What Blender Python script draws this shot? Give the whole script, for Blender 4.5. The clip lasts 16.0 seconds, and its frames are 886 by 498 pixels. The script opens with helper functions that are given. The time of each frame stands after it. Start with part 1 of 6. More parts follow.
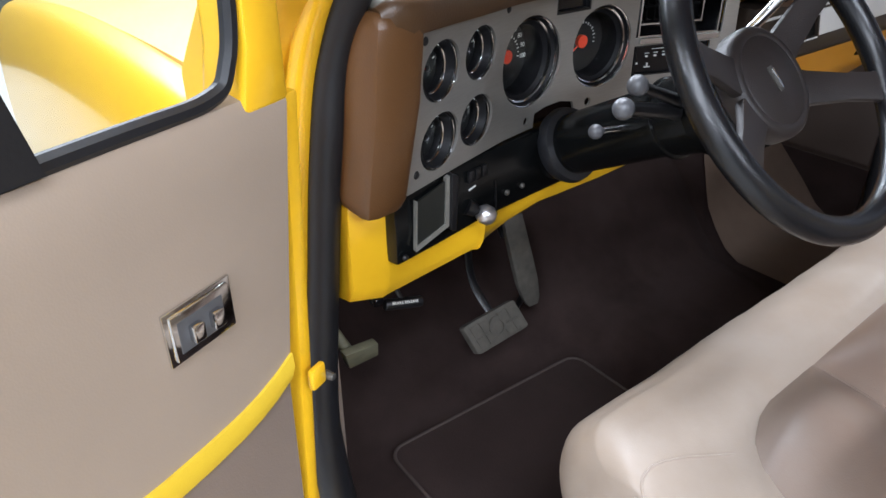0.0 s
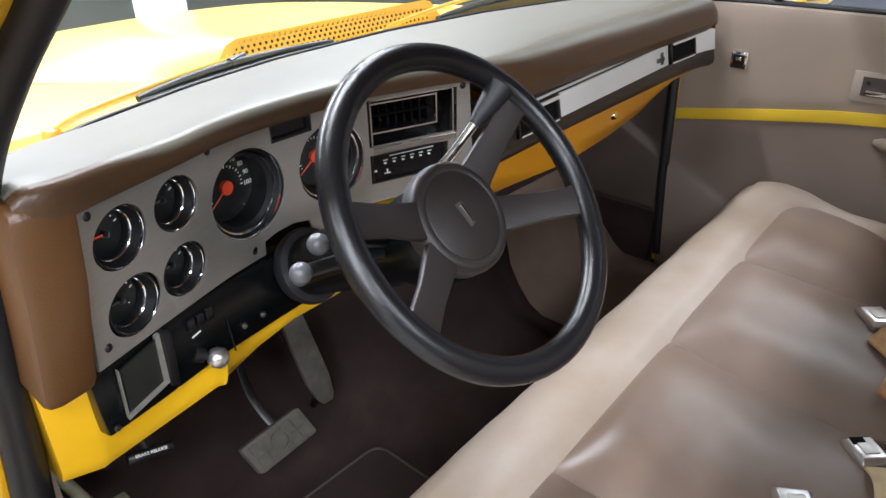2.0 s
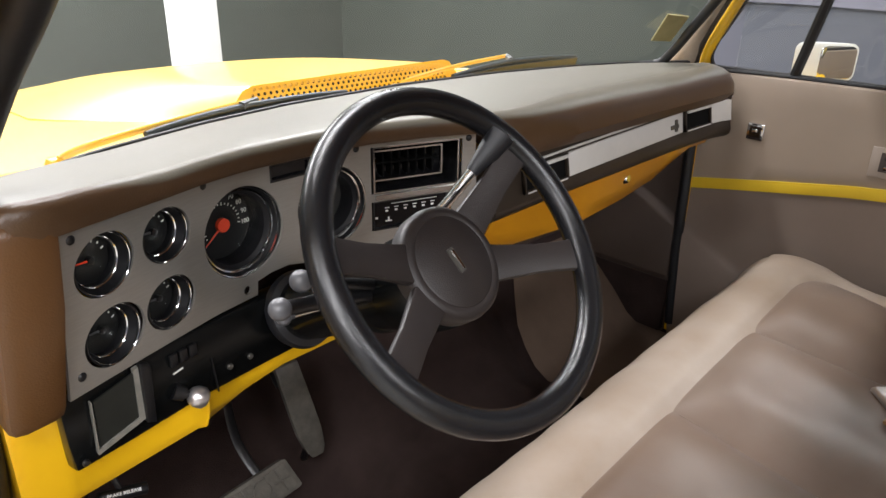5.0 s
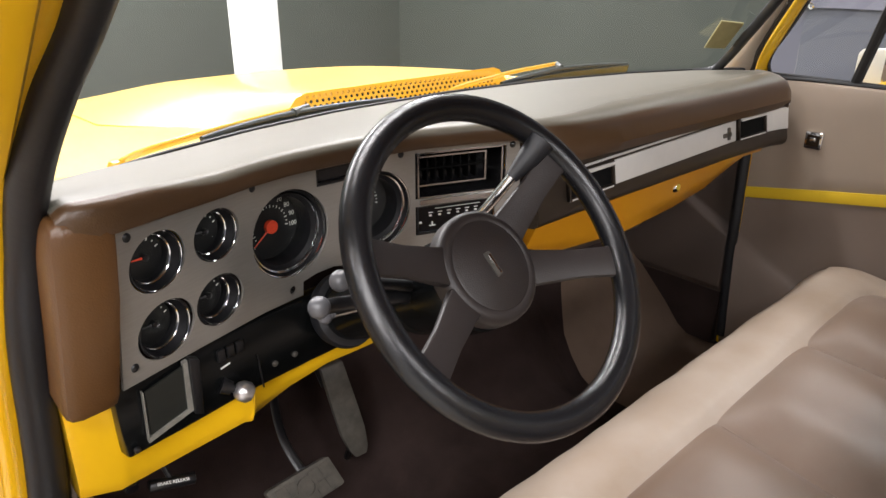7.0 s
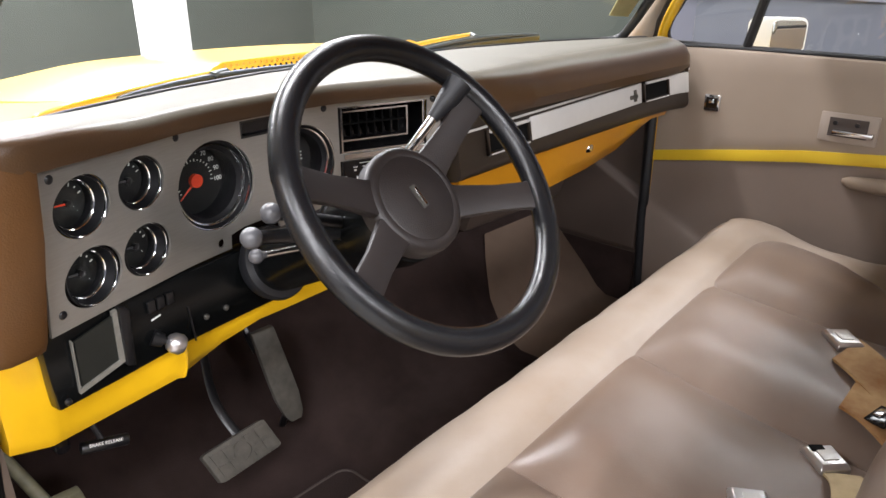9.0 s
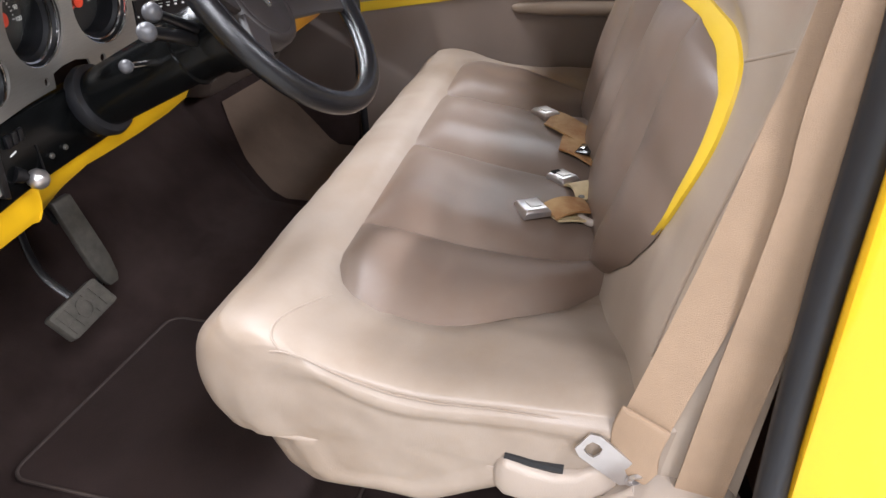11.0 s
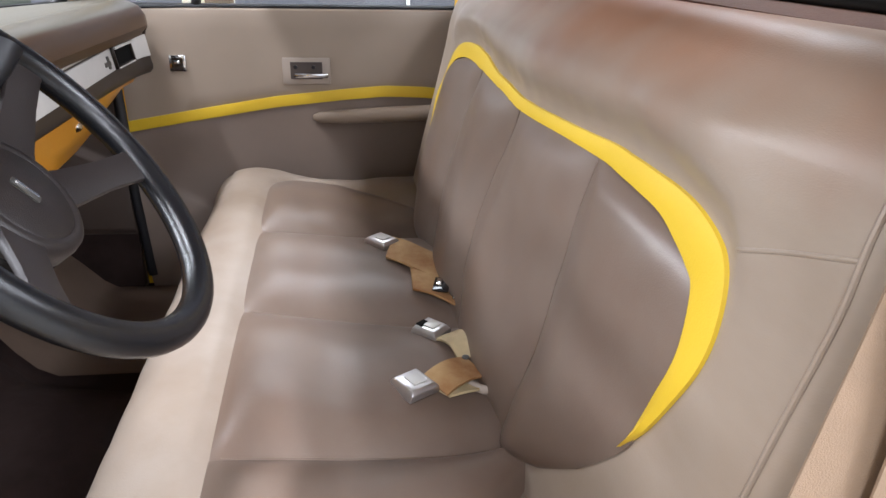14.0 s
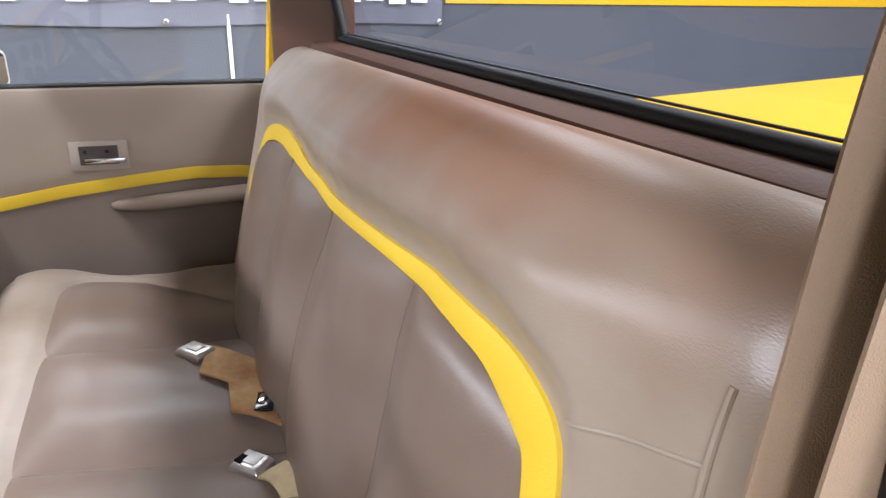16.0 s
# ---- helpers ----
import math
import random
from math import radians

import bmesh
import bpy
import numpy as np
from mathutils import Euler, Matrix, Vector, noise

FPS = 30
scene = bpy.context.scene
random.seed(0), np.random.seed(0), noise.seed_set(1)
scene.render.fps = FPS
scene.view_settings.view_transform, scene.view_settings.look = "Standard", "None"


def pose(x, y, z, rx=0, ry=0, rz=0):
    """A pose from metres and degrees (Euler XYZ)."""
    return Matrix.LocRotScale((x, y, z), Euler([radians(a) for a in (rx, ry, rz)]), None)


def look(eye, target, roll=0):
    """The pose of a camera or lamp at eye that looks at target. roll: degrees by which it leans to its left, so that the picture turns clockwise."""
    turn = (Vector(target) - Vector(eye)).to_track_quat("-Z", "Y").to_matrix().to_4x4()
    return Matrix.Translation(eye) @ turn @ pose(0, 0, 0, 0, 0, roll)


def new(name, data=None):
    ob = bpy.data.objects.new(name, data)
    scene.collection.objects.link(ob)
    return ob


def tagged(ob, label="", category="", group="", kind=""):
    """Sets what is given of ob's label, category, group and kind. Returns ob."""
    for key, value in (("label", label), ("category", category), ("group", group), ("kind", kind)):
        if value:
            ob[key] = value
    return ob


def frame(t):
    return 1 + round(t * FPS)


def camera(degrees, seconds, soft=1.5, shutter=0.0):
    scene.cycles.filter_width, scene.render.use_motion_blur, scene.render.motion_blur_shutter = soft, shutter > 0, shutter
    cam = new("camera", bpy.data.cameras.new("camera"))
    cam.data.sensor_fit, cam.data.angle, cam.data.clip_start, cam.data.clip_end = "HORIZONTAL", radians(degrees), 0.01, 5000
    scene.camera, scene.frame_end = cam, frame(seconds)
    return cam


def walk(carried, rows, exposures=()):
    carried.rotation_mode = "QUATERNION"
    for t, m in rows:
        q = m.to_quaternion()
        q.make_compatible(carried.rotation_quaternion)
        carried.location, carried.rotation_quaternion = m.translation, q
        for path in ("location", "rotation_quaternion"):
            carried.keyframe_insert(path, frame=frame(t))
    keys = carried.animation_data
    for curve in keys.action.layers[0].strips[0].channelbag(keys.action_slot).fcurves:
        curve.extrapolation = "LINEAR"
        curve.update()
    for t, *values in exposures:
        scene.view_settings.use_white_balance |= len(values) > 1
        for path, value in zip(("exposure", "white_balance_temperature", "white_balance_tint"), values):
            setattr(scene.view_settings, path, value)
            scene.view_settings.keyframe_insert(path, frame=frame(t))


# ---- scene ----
cam = camera(64.3, 16.0)
PATH = [
    (0, (-1.166, -0.154, 1.433), (-0.131, 1.247, 0.45), -0.1),
    (0.5, (-1.103, -0.123, 1.491), (-0.035, 1.247, 0.501), -0.5),
    (1, (-1.013, -0.165, 1.531), (0.13, 1.138, 0.533), -0.9),
    (1.5, (-0.958, -0.201, 1.552), (0.239, 1.049, 0.55), -0.8),
    (2, (-0.956, -0.217, 1.549), (0.34, 0.98, 0.608), -1.2),
    (2.5, (-0.946, -0.227, 1.555), (0.4, 0.988, 0.713), 0.1),
    (3, (-0.942, -0.224, 1.536), (0.439, 0.994, 0.755), -0.1),
    (5.3, (-0.926, -0.237, 1.516), (0.367, 1.08, 0.745), 0.9),
    (5.5, (-0.928, -0.234, 1.509), (0.348, 1.104, 0.746), 0.6),
    (6, (-0.924, -0.234, 1.515), (0.301, 1.151, 0.752), 0.6),
    (6.5, (-0.914, -0.247, 1.52), (0.289, 1.159, 0.761), 0.2),
    (7, (-0.923, -0.26, 1.523), (0.281, 1.146, 0.767), 0.2),
    (7.5, (-0.925, -0.275, 1.52), (0.287, 1.123, 0.76), 0.2),
    (8, (-0.93, -0.293, 1.513), (0.299, 1.091, 0.755), 0.2),
    (8.5, (-0.937, -0.29, 1.497), (0.331, 1.059, 0.74), 0.1),
    (9, (-0.965, -0.299, 1.466), (0.393, 0.958, 0.707), 0.1),
    (9.5, (-1.115, -0.291, 1.438), (0.391, 0.764, 0.651), 0.2),
    (10, (-1.264, -0.26, 1.424), (0.373, 0.524, 0.585), 0.4),
    (10.2, (-1.284, -0.255, 1.406), (0.377, 0.439, 0.535), 0.5),
    (12.5, (-1.332, -0.099, 1.375), (0.408, -0.059, 0.389), 0.3),
    (13, (-1.291, -0.058, 1.404), (0.487, -0.137, 0.491), 0.8),
    (13.5, (-1.147, -0.073, 1.417), (0.671, -0.219, 0.598), 1.1),
    (14, (-1.049, -0.066, 1.426), (0.774, -0.257, 0.625), 1.1),
    (14.5, (-0.981, -0.06, 1.453), (0.834, -0.315, 0.653), 0.7),
    (15, (-0.933, -0.069, 1.472), (0.869, -0.457, 0.695), 0.5),
    (15.5, (-0.938, -0.057, 1.525), (0.832, -0.603, 0.77), 0.5),
    (16, (-0.92, -0.14, 1.48), (0.858, -0.74, 0.787), 0.9),
]
walk(cam, [(t, look(eye, aim, roll)) for t, eye, aim, roll in PATH],
     exposures=[(0.0, -0.15, 5750, 10), (1.0, -0.1, 5900, 9), (1.5, 0.02, 5950, 10), (3.0, -0.15, 6200, 11), (5.5, -0.2, 6600, 13), (7.0, -0.15, 6700, 14), (8.5, 0.0, 6500, 14), (9.5, 0.3, 6400, 14), (10.0, 0.3, 6350, 14), (12.5, -0.1, 6050, 14), (14.5, 0.22, 6050, 13), (16.0, 0.22, 6000, 13)])

from mathutils.bvhtree import BVHTree

# ---- light ----
world = bpy.data.worlds.new("showroom_air")
world.use_nodes = True
world.node_tree.nodes["Background"].inputs[0].default_value = (0.75, 0.85, 1.0, 1)
world.node_tree.nodes["Background"].inputs[1].default_value = 0.03
scene.world = world


def ceiling_lamp(x, y, z, sx, sy, watts, colour=(0.97, 0.98, 1.0)):
    data = bpy.data.lights.new("ceiling_lamp", "AREA")
    data.shape, data.size, data.size_y, data.energy, data.color = "RECTANGLE", sx, sy, watts, colour
    ob = new("ceiling_lamp", data)
    ob.location = (x, y, z)
    return ob


# no fixture is in view: lamps added and powered to light the cab's parts
ceiling_lamp(-5.4, -3.2, 3.9, 1.0, 2.6, 520)
ceiling_lamp(0.1, 1.5, 3.9, 2.4, 0.22, 185)
ceiling_lamp(-4.2, 0.55, 3.9, 1.0, 1.0, 200)
ceiling_lamp(-0.5, 5.6, 3.9, 3.6, 0.9, 760)
ceiling_lamp(2.7, 4.4, 3.9, 0.9, 2.4, 305)
ceiling_lamp(3.7, -0.5, 3.9, 0.8, 3.0, 105)
ceiling_lamp(-2.4, -1.9, 3.9, 1.2, 1.2, 140)
ceiling_lamp(0.6, -2.8, 3.9, 2.4, 1.0, 165)
ceiling_lamp(-1.2, -5.2, 3.9, 2.4, 1.0, 620)
scene.view_settings.exposure = 0.0


# ---- materials ----
def material(name, colour, rough=0.5, metal=0.0, coat=0.0, grain=0.0, grain_scale=400.0, vary=0.0, vary_scale=6.0, second=None,
             spec=0.5, sheen=0.0, grain_kind="noise", rough_vary=0.0, stretch=(1, 1, 1), distance=0.002):
    m = bpy.data.materials.new(name)
    m.use_nodes = True
    nt = m.node_tree
    b = nt.nodes["Principled BSDF"]
    b.inputs["Base Color"].default_value = (*colour, 1)
    b.inputs["Roughness"].default_value = rough
    b.inputs["Metallic"].default_value = metal
    b.inputs["Coat Weight"].default_value = coat
    b.inputs["Coat Roughness"].default_value = 0.08
    b.inputs["Specular IOR Level"].default_value = spec
    b.inputs["Sheen Weight"].default_value = sheen
    co = nt.nodes.new("ShaderNodeTexCoord")
    mp = nt.nodes.new("ShaderNodeMapping")
    mp.inputs["Scale"].default_value = stretch
    nt.links.new(co.outputs["Object"], mp.inputs["Vector"])
    if vary:
        n = nt.nodes.new("ShaderNodeTexNoise")
        n.inputs["Scale"].default_value, n.inputs["Detail"].default_value, n.inputs["Roughness"].default_value = vary_scale, 6, 0.6
        nt.links.new(mp.outputs["Vector"], n.inputs["Vector"])
        ramp = nt.nodes.new("ShaderNodeValToRGB")
        ramp.color_ramp.elements[0].position, ramp.color_ramp.elements[1].position = 0.3, 0.7
        other = second or tuple(c * (1 - vary) for c in colour)
        ramp.color_ramp.elements[0].color, ramp.color_ramp.elements[1].color = (*other, 1), (*colour, 1)
        nt.links.new(n.outputs["Fac"], ramp.inputs["Fac"])
        nt.links.new(ramp.outputs["Color"], b.inputs["Base Color"])
        if rough_vary:
            mr = nt.nodes.new("ShaderNodeMapRange")
            mr.inputs["To Min"].default_value, mr.inputs["To Max"].default_value = rough - rough_vary, rough + rough_vary
            nt.links.new(n.outputs["Fac"], mr.inputs["Value"])
            nt.links.new(mr.outputs["Result"], b.inputs["Roughness"])
    if grain:
        if grain_kind == "voronoi":
            g = nt.nodes.new("ShaderNodeTexVoronoi")
            out = "Distance"
        else:
            g = nt.nodes.new("ShaderNodeTexNoise")
            g.inputs["Detail"].default_value = 4
            out = "Fac"
        g.inputs["Scale"].default_value = grain_scale
        nt.links.new(mp.outputs["Vector"], g.inputs["Vector"])
        bump = nt.nodes.new("ShaderNodeBump")
        bump.inputs["Strength"].default_value, bump.inputs["Distance"].default_value = grain, distance
        nt.links.new(g.outputs[out], bump.inputs["Height"])
        nt.links.new(bump.outputs["Normal"], b.inputs["Normal"])
    return m


VINYL = material("beige_vinyl", (0.305, 0.253, 0.207), 0.40, grain=0.10, grain_scale=550, vary=0.34, vary_scale=5.5, second=(0.225, 0.172, 0.128), grain_kind="voronoi", rough_vary=0.14, distance=0.001)
VINYL_BROWN_TOP = material("brown_topped_beige_vinyl", (0.345, 0.286, 0.230), 0.34, grain=0.10, grain_scale=550, vary=0.2, vary_scale=2.6, second=(0.25, 0.19, 0.14), grain_kind="voronoi", rough_vary=0.08, stretch=(0.55, 1, 1.7), distance=0.001)
nt = VINYL_BROWN_TOP.node_tree
bsdf = nt.nodes["Principled BSDF"]
base = bsdf.inputs["Base Color"].links[0].from_socket
place = nt.nodes.new("ShaderNodeTexCoord")
shift = nt.nodes.new("ShaderNodeMapping")
shift.vector_type = "POINT"
shift.inputs["Location"].default_value = (0.46, 0.0, -17.55)
shift.inputs["Scale"].default_value = (2.1, 0.0, 13.0)
nt.links.new(place.outputs["Object"], shift.inputs["Vector"])
away = nt.nodes.new("ShaderNodeVectorMath")
away.operation = "LENGTH"
nt.links.new(shift.outputs["Vector"], away.inputs[0])
cloud = nt.nodes.new("ShaderNodeTexNoise")
cloud.inputs["Scale"].default_value, cloud.inputs["Detail"].default_value = 5.5, 5
nt.links.new(place.outputs["Object"], cloud.inputs["Vector"])
ragged = nt.nodes.new("ShaderNodeMath")
ragged.operation, ragged.inputs[1].default_value = "MULTIPLY_ADD", 1.5
nt.links.new(cloud.outputs["Fac"], ragged.inputs[0])
nt.links.new(away.outputs["Value"], ragged.inputs[2])
# how far the ragged brownish patch along the backrest's top replaces the beige
worn = nt.nodes.new("ShaderNodeMapRange")
worn.inputs["From Min"].default_value, worn.inputs["From Max"].default_value = 2.05, 1.0
worn.inputs["To Max"].default_value = 0.95
nt.links.new(ragged.outputs[0], worn.inputs["Value"])
blend = nt.nodes.new("ShaderNodeMix")
blend.data_type = "RGBA"
nt.links.new(worn.outputs["Result"], blend.inputs["Factor"])
nt.links.new(base, blend.inputs["A"])
blend.inputs["B"].default_value = (0.235, 0.118, 0.068, 1)
nt.links.new(blend.outputs["Result"], bsdf.inputs["Base Color"])
VINYL_DARK = material("taupe_vinyl", (0.176, 0.136, 0.109), 0.37, grain=0.10, grain_scale=550, vary=0.26, vary_scale=5.5, second=(0.146, 0.100, 0.074), grain_kind="voronoi", rough_vary=0.12, distance=0.001)
DOOR_VINYL = material("door_vinyl", (0.312, 0.248, 0.192), 0.48, grain=0.08, grain_scale=500, vary=0.10, vary_scale=4, grain_kind="voronoi", distance=0.001)
# darker than the upper vinyl, part of it shade low on the door
DOOR_LOWER = material("door_lower_vinyl", (0.205, 0.158, 0.127), 0.5, grain=0.15, grain_scale=500, vary=0.12, vary_scale=5, grain_kind="voronoi", distance=0.001)
# one brown vinyl in three tones: light on block, top and lip coloured in
PAD = material("dash_pad", (0.098, 0.044, 0.014), 0.36, grain=0.15, grain_scale=450, vary=0.15, vary_scale=4, grain_kind="voronoi", distance=0.001)
PAD_TOP = material("dash_pad_top", (0.125, 0.116, 0.092), 0.50, grain=0.15, grain_scale=450, vary=0.10, vary_scale=5, grain_kind="voronoi", distance=0.001)
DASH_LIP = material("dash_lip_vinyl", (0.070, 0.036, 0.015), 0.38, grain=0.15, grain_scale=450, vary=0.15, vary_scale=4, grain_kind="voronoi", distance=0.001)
# upper edge coloured pale for the light on it, lower down towards the passenger
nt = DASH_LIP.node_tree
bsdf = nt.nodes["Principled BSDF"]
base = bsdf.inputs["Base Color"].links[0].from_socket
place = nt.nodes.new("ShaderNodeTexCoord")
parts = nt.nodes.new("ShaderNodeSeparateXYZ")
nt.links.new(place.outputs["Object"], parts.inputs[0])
paled = nt.nodes.new("ShaderNodeMapRange")
paled.interpolation_type = "SMOOTHSTEP"
paled.inputs["From Min"].default_value, paled.inputs["From Max"].default_value = 1.286, 1.2925
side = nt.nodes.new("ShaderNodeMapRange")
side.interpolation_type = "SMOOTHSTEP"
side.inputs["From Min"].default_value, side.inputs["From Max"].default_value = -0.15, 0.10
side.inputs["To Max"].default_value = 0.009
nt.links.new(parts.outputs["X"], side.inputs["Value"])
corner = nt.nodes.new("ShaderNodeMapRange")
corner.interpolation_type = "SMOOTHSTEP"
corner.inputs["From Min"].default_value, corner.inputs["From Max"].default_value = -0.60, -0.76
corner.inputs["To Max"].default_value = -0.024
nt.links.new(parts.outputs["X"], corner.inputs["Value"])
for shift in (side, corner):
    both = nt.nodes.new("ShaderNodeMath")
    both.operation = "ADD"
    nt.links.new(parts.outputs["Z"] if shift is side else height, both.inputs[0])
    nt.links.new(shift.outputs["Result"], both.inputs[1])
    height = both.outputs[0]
nt.links.new(height, paled.inputs["Value"])
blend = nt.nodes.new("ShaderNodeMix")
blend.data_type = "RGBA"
nt.links.new(paled.outputs["Result"], blend.inputs["Factor"])
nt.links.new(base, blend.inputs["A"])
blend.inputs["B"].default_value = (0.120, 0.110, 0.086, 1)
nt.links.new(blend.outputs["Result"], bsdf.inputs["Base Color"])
YELLOW = material("yellow_paint", (0.80, 0.460, 0.010), 0.28, coat=0.5, vary=0.05, vary_scale=3, grain=0.05, grain_scale=60)
YELLOW_VINYL = material("yellow_vinyl", (0.70, 0.475, 0.025), 0.45, grain=0.2, grain_scale=500, grain_kind="voronoi", vary=0.06, distance=0.001)
# the yellow paint washed paler: glare on the hood is in the colour
HOOD_GLARE = material("glare_yellow_paint", (0.80, 0.50, 0.045), 0.36, coat=0.4, vary=0.06, vary_scale=2.5, second=(0.80, 0.53, 0.085), grain=0.05, grain_scale=60)
# yellow dash paint darkened to orange, with the glovebox's shade in the colour
YELLOW_SHADED = material("shaded_yellow_paint", (0.60, 0.258, 0.010), 0.33, coat=0.4, vary=0.06, vary_scale=8)
BLACK = material("black_plastic", (0.007, 0.007, 0.008), 0.36, grain=0.15, grain_scale=500, vary=0.3, vary_scale=20)
GLOSS_BLACK = material("gloss_black", (0.006, 0.006, 0.007), 0.12)
SPOKE = material("spoke_vinyl", (0.0185, 0.0142, 0.0132), 0.46, grain=0.25, grain_scale=700, vary=0.2, vary_scale=14, grain_kind="voronoi", distance=0.0008)
WHEEL = material("wheel_rubber", (0.0065, 0.0068, 0.0080), 0.27, grain=0.16, grain_scale=900, vary=0.25, vary_scale=12, grain_kind="voronoi", distance=0.0008)
RUBBER = material("seal_rubber", (0.009, 0.0095, 0.012), 0.5, grain=0.12, grain_scale=120, vary=0.3, vary_scale=15)
CHROME = material("chrome", (0.78, 0.78, 0.78), 0.12, 1.0, vary=0.12, vary_scale=30)
STEEL = material("brushed_steel", (0.365, 0.35, 0.32), 0.38, 0.7, vary=0.10, vary_scale=40, stretch=(1, 1, 14), grain=0.05, grain_scale=300)
SILVER = material("silver_trim", (0.62, 0.61, 0.585), 0.42, 0.3, vary=0.06, vary_scale=25)
CARPET = material("brown_carpet", (0.022, 0.0130, 0.0115), 0.95, grain=0.9, grain_scale=700, spec=0.15, vary=0.55, vary_scale=9, second=(0.040, 0.026, 0.023), sheen=0.0, distance=0.004)
MAT_RUBBER = material("floor_mat_vinyl", (0.028, 0.018, 0.016), 0.85, spec=0.15, grain=0.4, grain_scale=300, vary=0.25, vary_scale=10)
LINER = material("brown_liner", (0.140, 0.094, 0.066), 0.8, grain=0.6, grain_scale=500, vary=0.25, vary_scale=8)
# brown vinyl darkened for the shadow under the dash
KICK_SHADED = material("shaded_kick_vinyl", (0.066, 0.046, 0.036), 0.6, grain=0.3, grain_scale=400, vary=0.15, vary_scale=6)
BELT = material("tan_webbing", (0.315, 0.218, 0.142), 0.7, grain=0.5, grain_scale=900, vary=0.15, vary_scale=20)
BELT_OLD = material("stained_webbing", (0.46, 0.30, 0.135), 0.75, grain=0.5, grain_scale=900, vary=0.5, vary_scale=16, second=(0.24, 0.095, 0.022))
BELT_PALE = material("pale_webbing", (0.56, 0.44, 0.25), 0.75, grain=0.5, grain_scale=900, vary=0.3, vary_scale=22)
PLASTIC_BEIGE = material("beige_plastic", (0.36, 0.30, 0.25), 0.45, vary=0.08, vary_scale=10, grain=0.2, grain_scale=500)
BEVEL = material("gauge_bevel", (0.006, 0.006, 0.007), 0.5, 0.0, spec=0.2, vary=0.2, vary_scale=50)
DIAL = material("dial_black", (0.007, 0.007, 0.0075), 0.5, vary=0.2, vary_scale=60)
ASH = material("ashtray_grey", (0.022, 0.024, 0.021), 0.35, metal=0.3, vary=0.3, vary_scale=30)
GREY_KNOB = material("grey_knob", (0.075, 0.075, 0.08), 0.35, vary=0.1, vary_scale=40)
COLUMN_BLACK = material("satin_black", (0.0045, 0.005, 0.0052), 0.24, vary=0.3, vary_scale=14, spec=0.22)
STICKER = material("faded_sticker", (0.50, 0.45, 0.22), 0.7, vary=0.15, vary_scale=40)
BLADE = material("wiper_rubber", (0.035, 0.045, 0.048), 0.45, vary=0.2, vary_scale=30)
MIRROR = material("mirror_silver", (0.9, 0.9, 0.9), 0.02, 1.0)
BANNER = material("banner_cloth", (0.16, 0.155, 0.20), 0.55, vary=0.25, vary_scale=2.5, grain=0.2, grain_scale=200)
DOOR_DARK = material("recess_shade", (0.06, 0.045, 0.038), 0.6, vary=0.1)
STEEL_PLAIN = material("plain_steel", (0.62, 0.60, 0.60), 0.3, 0.9, vary=0.08, vary_scale=40)
PARK = material("olive_pedal", (0.17, 0.16, 0.10), 0.6, vary=0.4, vary_scale=40)
PIPING = material("mat_piping", (0.040, 0.027, 0.022), 0.7, vary=0.2, vary_scale=30)
BADGE = material("badge_grey", (0.10, 0.095, 0.085), 0.4, 0.5, vary=0.1, vary_scale=60)
# near-black that puts the shade of openings into the colour
HOLE_SHADE = material("hole_shade", (0.003, 0.003, 0.003), 0.8, spec=0.1, vary=0.2, vary_scale=40)
FRAME = material("worn_frame_metal", (0.30, 0.29, 0.255), 0.4, 0.4, vary=0.3, vary_scale=60)
TRIM_DARK = material("dark_trim_board", (0.024, 0.017, 0.012), 0.4, vary=0.2, vary_scale=12)
RED = material("needle_red", (0.75, 0.06, 0.02), 0.5)
WHITE = material("dial_white", (0.75, 0.75, 0.72), 0.5)
WALL = material("dark_wall_paint", (0.029, 0.036, 0.028), 0.65, vary=0.12, vary_scale=1.2, grain=0.1, grain_scale=80)
WALL_BLUE = material("slate_wall_paint", (0.085, 0.088, 0.11), 0.7, vary=0.10, vary_scale=1.0, grain=0.1, grain_scale=80)
COLUMN = material("white_column_paint", (0.82, 0.82, 0.80), 0.6, vary=0.04, vary_scale=4)
CONCRETE = material("polished_concrete", (0.30, 0.29, 0.27), 0.4, vary=0.25, vary_scale=2, grain=0.1, grain_scale=60)
CEIL = material("ceiling_paint", (0.45, 0.45, 0.45), 0.8, vary=0.1, vary_scale=2)
PEDAL = material("worn_pedal_rubber", (0.085, 0.076, 0.062), 0.7, vary=0.5, vary_scale=40, grain=0.5, grain_scale=120)
HEADLINER = material("brown_trim", (0.125, 0.062, 0.040), 0.55, spec=0.3, vary=0.1, vary_scale=6, grain=0.2, grain_scale=300)


